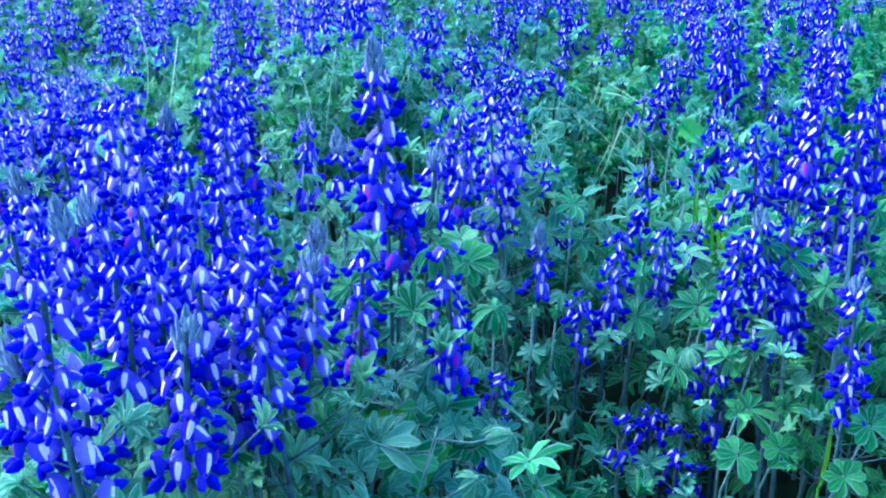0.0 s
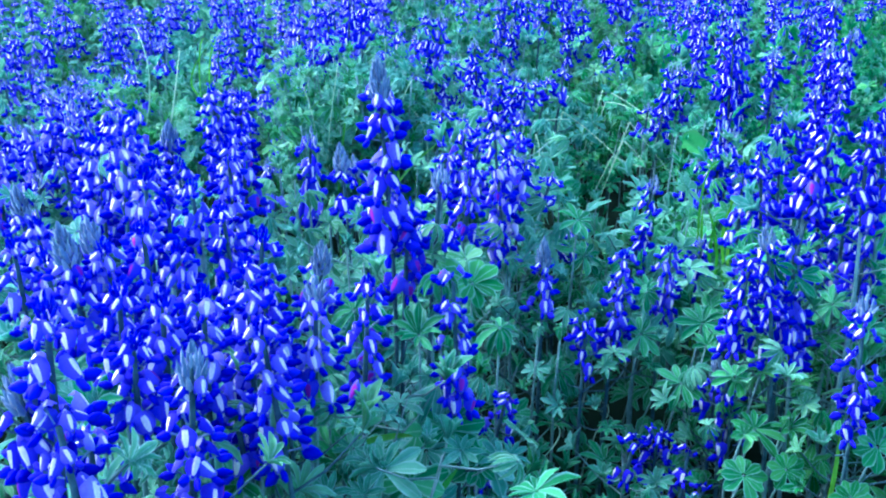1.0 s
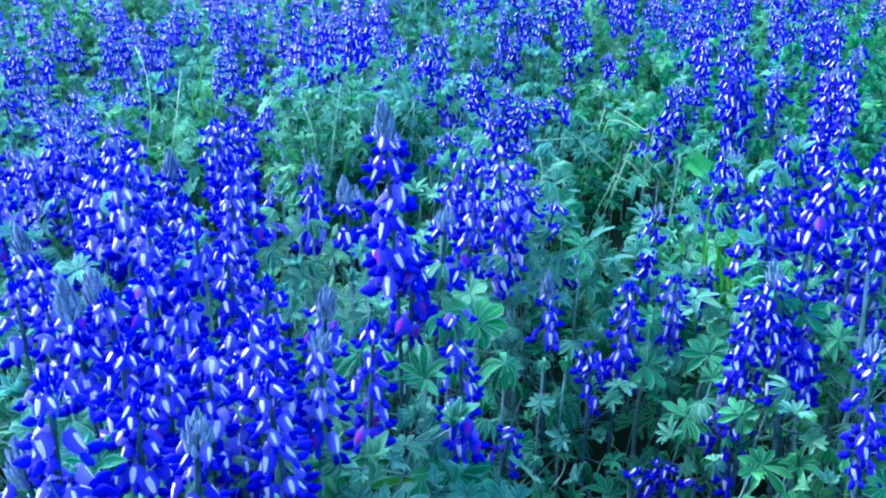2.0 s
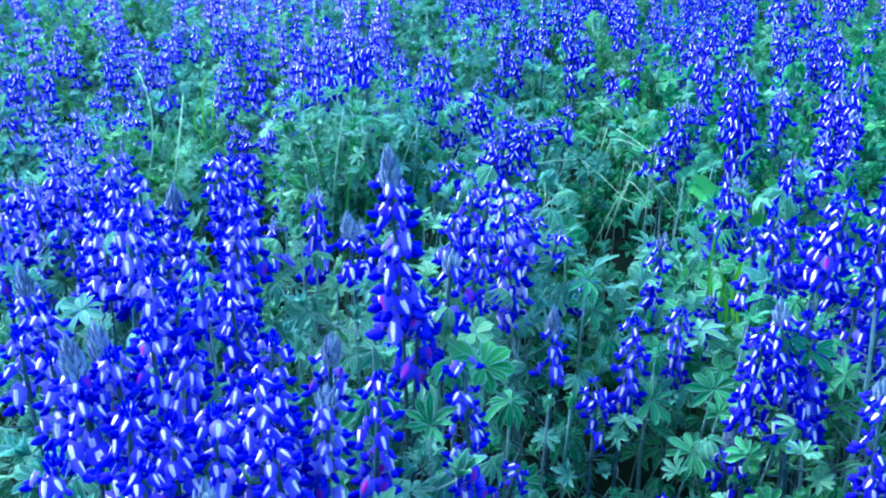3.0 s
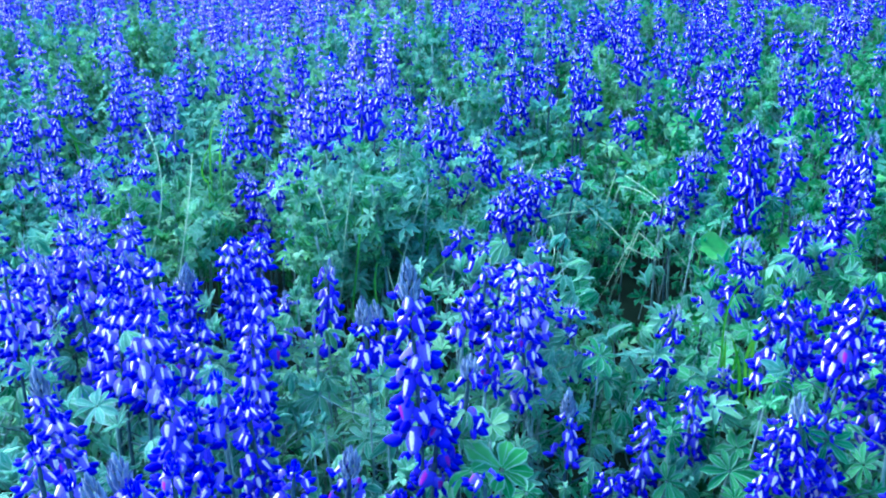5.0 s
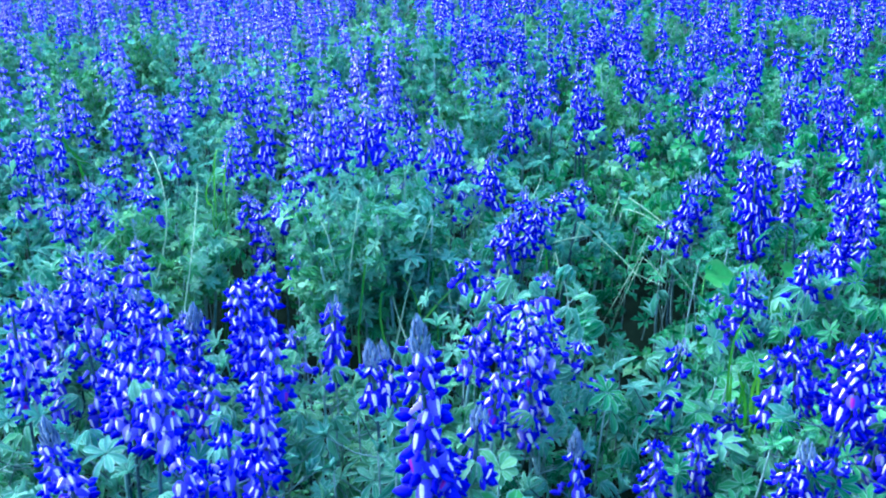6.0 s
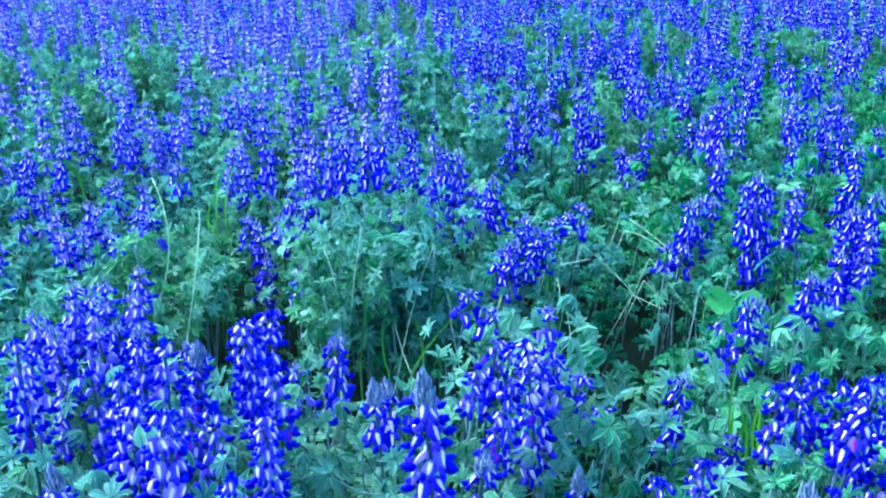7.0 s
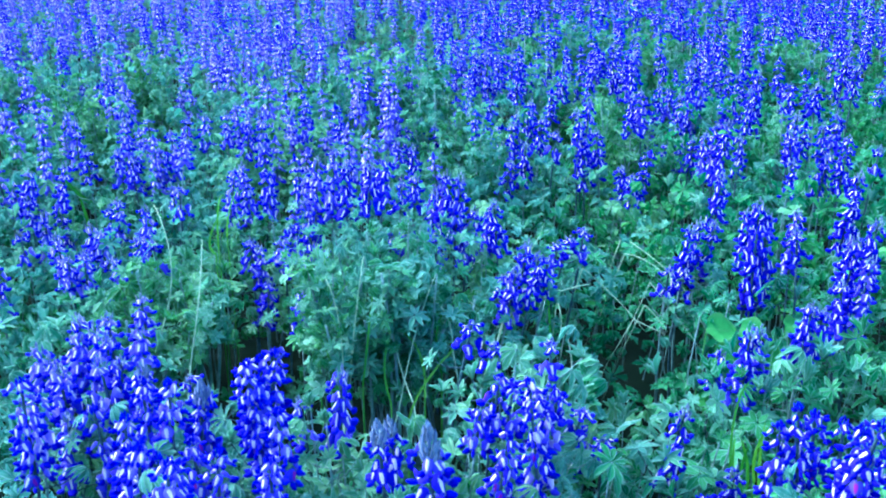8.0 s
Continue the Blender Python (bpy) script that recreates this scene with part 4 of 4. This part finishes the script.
straw(((0.367, 1.865, 0.329), (0.417, 1.816, 0.272), (0.456, 1.777, 0.224)), 0.0017)
straw(((0.341, 2.043, 0.358), (0.428, 1.930, 0.314), (0.469, 1.843, 0.259)), 0.0017)
straw(((0.083, 1.818, 0.375), (0.129, 1.862, 0.404), (0.154, 1.904, 0.436)), 0.0017)
straw(((-0.007, 1.682, 0.322), (0.012, 1.672, 0.371), (-0.038, 1.668, 0.390)), 0.0017)
straw(((-0.213, 1.508, 0.274), (-0.216, 1.545, 0.391), (-0.241, 1.592, 0.462)), 0.0022)
straw(((-0.120, 1.511, 0.261), (-0.090, 1.546, 0.390), (-0.057, 1.591, 0.471)), 0.0022)
straw(((-0.095, 1.481, 0.289), (-0.124, 1.555, 0.343), (-0.142, 1.595, 0.450)), 0.0022)
straw(((-0.203, 1.565, 0.296), (-0.193, 1.546, 0.390), (-0.177, 1.584, 0.505)), 0.0022)
straw(((-0.030, 1.556, 0.342), (-0.039, 1.569, 0.399), (-0.067, 1.600, 0.426)), 0.0022)
straw(((-0.452, 1.490, 0.359), (-0.438, 1.531, 0.460), (-0.453, 1.642, 0.514)), 0.0022)
straw(((-0.542, 1.674, 0.352), (-0.521, 1.677, 0.459), (-0.564, 1.760, 0.535)), 0.0022)
grass(((-0.218, 1.510, 0.262), (-0.228, 1.537, 0.311), (-0.257, 1.572, 0.378)), 0.0035)
grass(((-0.133, 1.508, 0.273), (-0.143, 1.555, 0.343), (-0.106, 1.602, 0.415)), 0.0035)
grass(((-0.103, 1.446, 0.279), (-0.067, 1.483, 0.340), (0.007, 1.547, 0.389)), 0.0035)
grass(((-0.263, 1.613, 0.358), (-0.240, 1.604, 0.405), (-0.205, 1.659, 0.433)), 0.0035)
grass(((-0.494, 1.912, 0.388), (-0.496, 1.957, 0.468), (-0.493, 2.020, 0.459)), 0.0035)
grass(((-0.501, 1.914, 0.375), (-0.507, 1.906, 0.414), (-0.485, 1.958, 0.462)), 0.0035)
grass(((-0.077, 1.506, 0.285), (-0.087, 1.556, 0.343), (-0.123, 1.546, 0.390)), 0.0035)
grass(((0.361, 1.267, 0.264), (0.367, 1.305, 0.381), (0.419, 1.375, 0.396)), 0.0035)
grass(((-0.182, 1.542, 0.286), (-0.169, 1.546, 0.390), (-0.161, 1.593, 0.461)), 0.0035)
grass(((-0.049, 1.565, 0.294), (-0.058, 1.576, 0.364), (-0.039, 1.605, 0.403)), 0.0035)
grass(((-0.489, 1.973, 0.389), (-0.475, 1.959, 0.455), (-0.466, 2.014, 0.485)), 0.0035)
grass(((-0.153, 0.782, 0.292), (-0.144, 0.772, 0.341), (-0.136, 0.765, 0.380)), 0.0090)
grass(((-0.144, 0.796, 0.283), (-0.143, 0.788, 0.326), (-0.146, 0.780, 0.367)), 0.0080)
grass(((-0.259, 0.599, 0.349), (-0.240, 0.592, 0.384), (-0.220, 0.587, 0.412)), 0.0080)
grass(((-0.253, 0.542, 0.392), (-0.244, 0.537, 0.418), (-0.236, 0.533, 0.438)), 0.0090)
grass(((-0.083, 0.782, 0.292), (-0.053, 0.780, 0.301), (-0.033, 0.766, 0.310)), 0.0060)
grass(((-0.025, 0.717, 0.250), (-0.010, 0.738, 0.265), (0.011, 0.760, 0.282)), 0.0070)
grass(((0.406, 0.858, 0.159), (0.404, 0.848, 0.209), (0.409, 0.863, 0.254)), 0.0060)
grass(((-0.086, 0.714, 0.265), (-0.083, 0.731, 0.301), (-0.080, 0.750, 0.331)), 0.0050)
straw(((0.202, 1.116, 0.088), (0.223, 1.162, 0.105), (0.172, 1.190, 0.089)), 0.0013)
straw(((0.229, 1.093, 0.080), (0.218, 1.110, 0.118), (0.172, 1.135, 0.116)), 0.0013)
straw(((0.121, 1.012, 0.121), (0.144, 1.058, 0.133), (0.109, 1.112, 0.108)), 0.0013)
straw(((0.308, 1.077, 0.163), (0.311, 1.058, 0.133), (0.336, 0.991, 0.102)), 0.0013)
palm_leaf(-0.002, 0.801, 0.296, 1.35, 5, 1.00)
palm_leaf(-0.027, 0.803, 0.395, 1.00, 1, 0.60)
palm_leaf(-0.086, 0.797, 0.424, 1.10, 2, 0.90)
palm_leaf(0.319, 1.080, 0.271, 1.15, 0, 0.90)
palm_leaf(0.312, 1.032, 0.264, 0.80, 1, 0.60)
palm_leaf(-0.007, 0.824, 0.452, 1.20, 4, 0.40)
palm_leaf(0.196, 1.014, 0.111, 1.00, 0, 0.80)
palm_leaf(-0.035, 0.736, 0.280, 1.20, 5, 1.00)
palm_leaf(0.282, 1.016, 0.222, 1.00, 0, 0.80)
palm_leaf(0.206, 1.327, 0.260, 1.10, 0, 0.80)
palm_leaf(0.024, 0.880, 0.414, 1.20, 5, 0.50)
palm_leaf(-0.096, 0.731, 0.301, 1.20, 1, 0.60)
palm_leaf(0.320, 0.876, 0.189, 0.90, 5, 0.80)
palm_leaf(0.341, 0.919, 0.219, 1.00, 0, 0.80)
palm_leaf(0.364, 0.874, 0.198, 0.80, 5, 1.20)
palm_leaf(0.415, 0.826, 0.196, 0.80, 5, 1.20)
palm_leaf(0.439, 0.840, 0.249, 0.90, 5, 1.30)
palm_leaf(0.379, 0.919, 0.219, 0.90, 1, 0.60)
palm_leaf(0.244, 1.083, 0.254, 1.00, 0, 0.80)
palm_leaf(0.263, 1.151, 0.282, 0.90, 1, 0.70)
palm_leaf(0.059, 0.972, 0.319, 1.00, 2, 0.50)
palm_leaf(0.029, 0.816, 0.244, 1.00, 5, 0.80)
palm_leaf(-0.119, 0.763, 0.329, 1.10, 1, 0.60)
palm_leaf(-0.246, 0.579, 0.454, 1.00, 1, 0.60)
palm_leaf(-0.207, 0.594, 0.379, 1.00, 4, 0.60)
palm_leaf(-0.161, 0.622, 0.359, 1.10, 1, 0.60)
palm_leaf(0.141, 1.068, 0.210, 1.10, 2, 0.50)
palm_leaf(-0.106, 0.733, 0.355, 0.66, 1, 0.70, True)
palm_leaf(-0.118, 0.701, 0.333, 0.66, 6, 0.70, True)
palm_leaf(-0.087, 0.703, 0.323, 0.73, 7, 0.70, True)
palm_leaf(-0.101, 0.667, 0.316, 0.73, 1, 0.70, True)
palm_leaf(-0.140, 0.649, 0.345, 0.73, 7, 0.70, True)
palm_leaf(-0.161, 0.638, 0.340, 0.66, 6, 0.70, True)
palm_leaf(-0.071, 0.681, 0.306, 0.66, 1, 0.70, True)
palm_leaf(-0.211, 0.590, 0.396, 0.66, 1, 0.70, True)
palm_leaf(-0.195, 0.567, 0.387, 0.66, 6, 0.70, True)
palm_leaf(-0.242, 0.579, 0.454, 0.59, 1, 0.70, True)
palm_leaf(-0.253, 0.916, 0.479, 0.59, 6, 0.70, True)
palm_leaf(-0.278, 0.979, 0.471, 0.59, 2, 0.70, True)
palm_leaf(-0.116, 1.031, 0.392, 0.66, 6, 0.70, True)
palm_leaf(-0.146, 1.118, 0.389, 0.66, 1, 0.70, True)
palm_leaf(-0.174, 1.119, 0.381, 0.66, 7, 0.70, True)
palm_leaf(-0.094, 0.995, 0.393, 0.66, 1, 0.70, True)
palm_leaf(0.081, 1.127, 0.340, 0.66, 2, 0.70, True)
palm_leaf(-0.016, 0.900, 0.437, 0.79, 1, 0.70, True)
palm_leaf(0.020, 0.995, 0.393, 0.79, 5, 0.70, True)
palm_leaf(0.256, 1.124, 0.294, 0.66, 2, 0.70)
palm_leaf(0.362, 1.028, 0.407, 0.66, 6, 0.70)
palm_leaf(0.354, 1.086, 0.364, 0.66, 1, 0.70)
palm_leaf(0.404, 1.081, 0.391, 0.59, 2, 0.70)
palm_leaf(0.371, 1.310, 0.346, 0.66, 6, 0.70)
palm_leaf(0.353, 1.313, 0.327, 0.66, 1, 0.70)
palm_leaf(0.335, 1.317, 0.309, 0.66, 7, 0.70)
palm_leaf(-0.171, 0.959, 0.387, 0.66, 1, 0.70, True)
palm_leaf(-0.163, 0.995, 0.393, 0.66, 6, 0.70, True)
palm_leaf(-0.196, 1.179, 0.391, 0.66, 1, 0.70, True)
palm_leaf(0.106, 1.000, 0.306, 0.53, 4, 0.70, True)
palm_leaf(0.136, 1.027, 0.293, 0.53, 4, 0.70)
palm_leaf(0.467, 1.111, 0.361, 0.66, 6, 0.70)
palm_leaf(0.497, 1.063, 0.358, 0.66, 1, 0.70)
palm_leaf(-0.466, 0.979, 0.471, 0.59, 1, 0.70, True)
palm_leaf(-0.426, 0.941, 0.477, 0.59, 6, 0.70, True)
palm_leaf(0.320, 0.893, 0.229, 0.59, 1, 0.70)
palm_leaf(0.376, 0.916, 0.236, 0.53, 4, 0.70)
palm_leaf(0.354, 0.958, 0.269, 0.59, 1, 0.70)
palm_leaf(0.050, 1.281, 0.494, 0.98, 4, 0.60, True)
palm_leaf(-0.090, 1.689, 0.285, 0.60, 1, 0.60, True)
palm_leaf(0.071, 1.291, 0.445, 0.83, 2, 0.60, True)
palm_leaf(-0.231, 1.272, 0.413, 0.83, 3, 0.60, True)
palm_leaf(-0.205, 1.236, 0.408, 0.83, 3, 0.60, True)
palm_leaf(0.176, 1.211, 0.360, 0.90, 0, 0.60)
palm_leaf(0.190, 1.498, 0.330, 0.83, 5, 0.60)
palm_leaf(0.005, 1.295, 0.425, 0.75, 6, 0.60, True)
palm_leaf(-0.182, 1.201, 0.405, 0.75, 7, 0.60, True)
palm_leaf(0.044, 1.917, 0.371, 0.75, 2, 0.60, True)
palm_leaf(0.464, 1.672, 0.380, 0.75, 6, 0.60)
palm_leaf(0.417, 1.677, 0.356, 0.75, 1, 0.60)
weed_leaf(0.412, 1.616, 0.352, 0.030)
weed_leaf(0.470, 1.617, 0.351, 0.026)
weed_leaf(0.434, 1.630, 0.287, 0.036)
weed_leaf(0.535, 1.633, 0.270, 0.030)
weed_leaf(0.422, 1.650, 0.186, 0.030)
weed_leaf(0.549, 1.617, 0.351, 0.020)


def stuff(name, shapes, materials, label, category):
    if shapes:
        tagged(new(name, mesh_of(name, joined(*shapes), materials)), label, category, kind="stuff")


stuff("distant_lupin_flowers", FAR["flower"], PETALS, "dense distant blue and white lupin spikes", "lupins")
stuff("distant_deep_lupin_flowers", FAR["deep"], [DEEP, *PETALS[1:]], "dense distant deep blue lupin spikes with white marks", "lupins")
stuff("distant_pale_lupin_flowers", FAR["pale"], [HAZED, BLUE, WHITE, BUD, DUSK], "dense distant lupin spikes with haze painted as pale lavender-blue petals", "lupins")
stuff("distant_lupin_leaves", FAR["leaf"], [LEAF], "dense distant grey-green lupin leaves", "foliage")
stuff("distant_young_lupin_leaves", FAR["young"], [YOUNG], "silvery young leaf tips of distant lupins", "foliage")
stuff("distant_lupin_stems", FAR["stem"], [STEM], "thin downy stems of distant lupins", "stems")
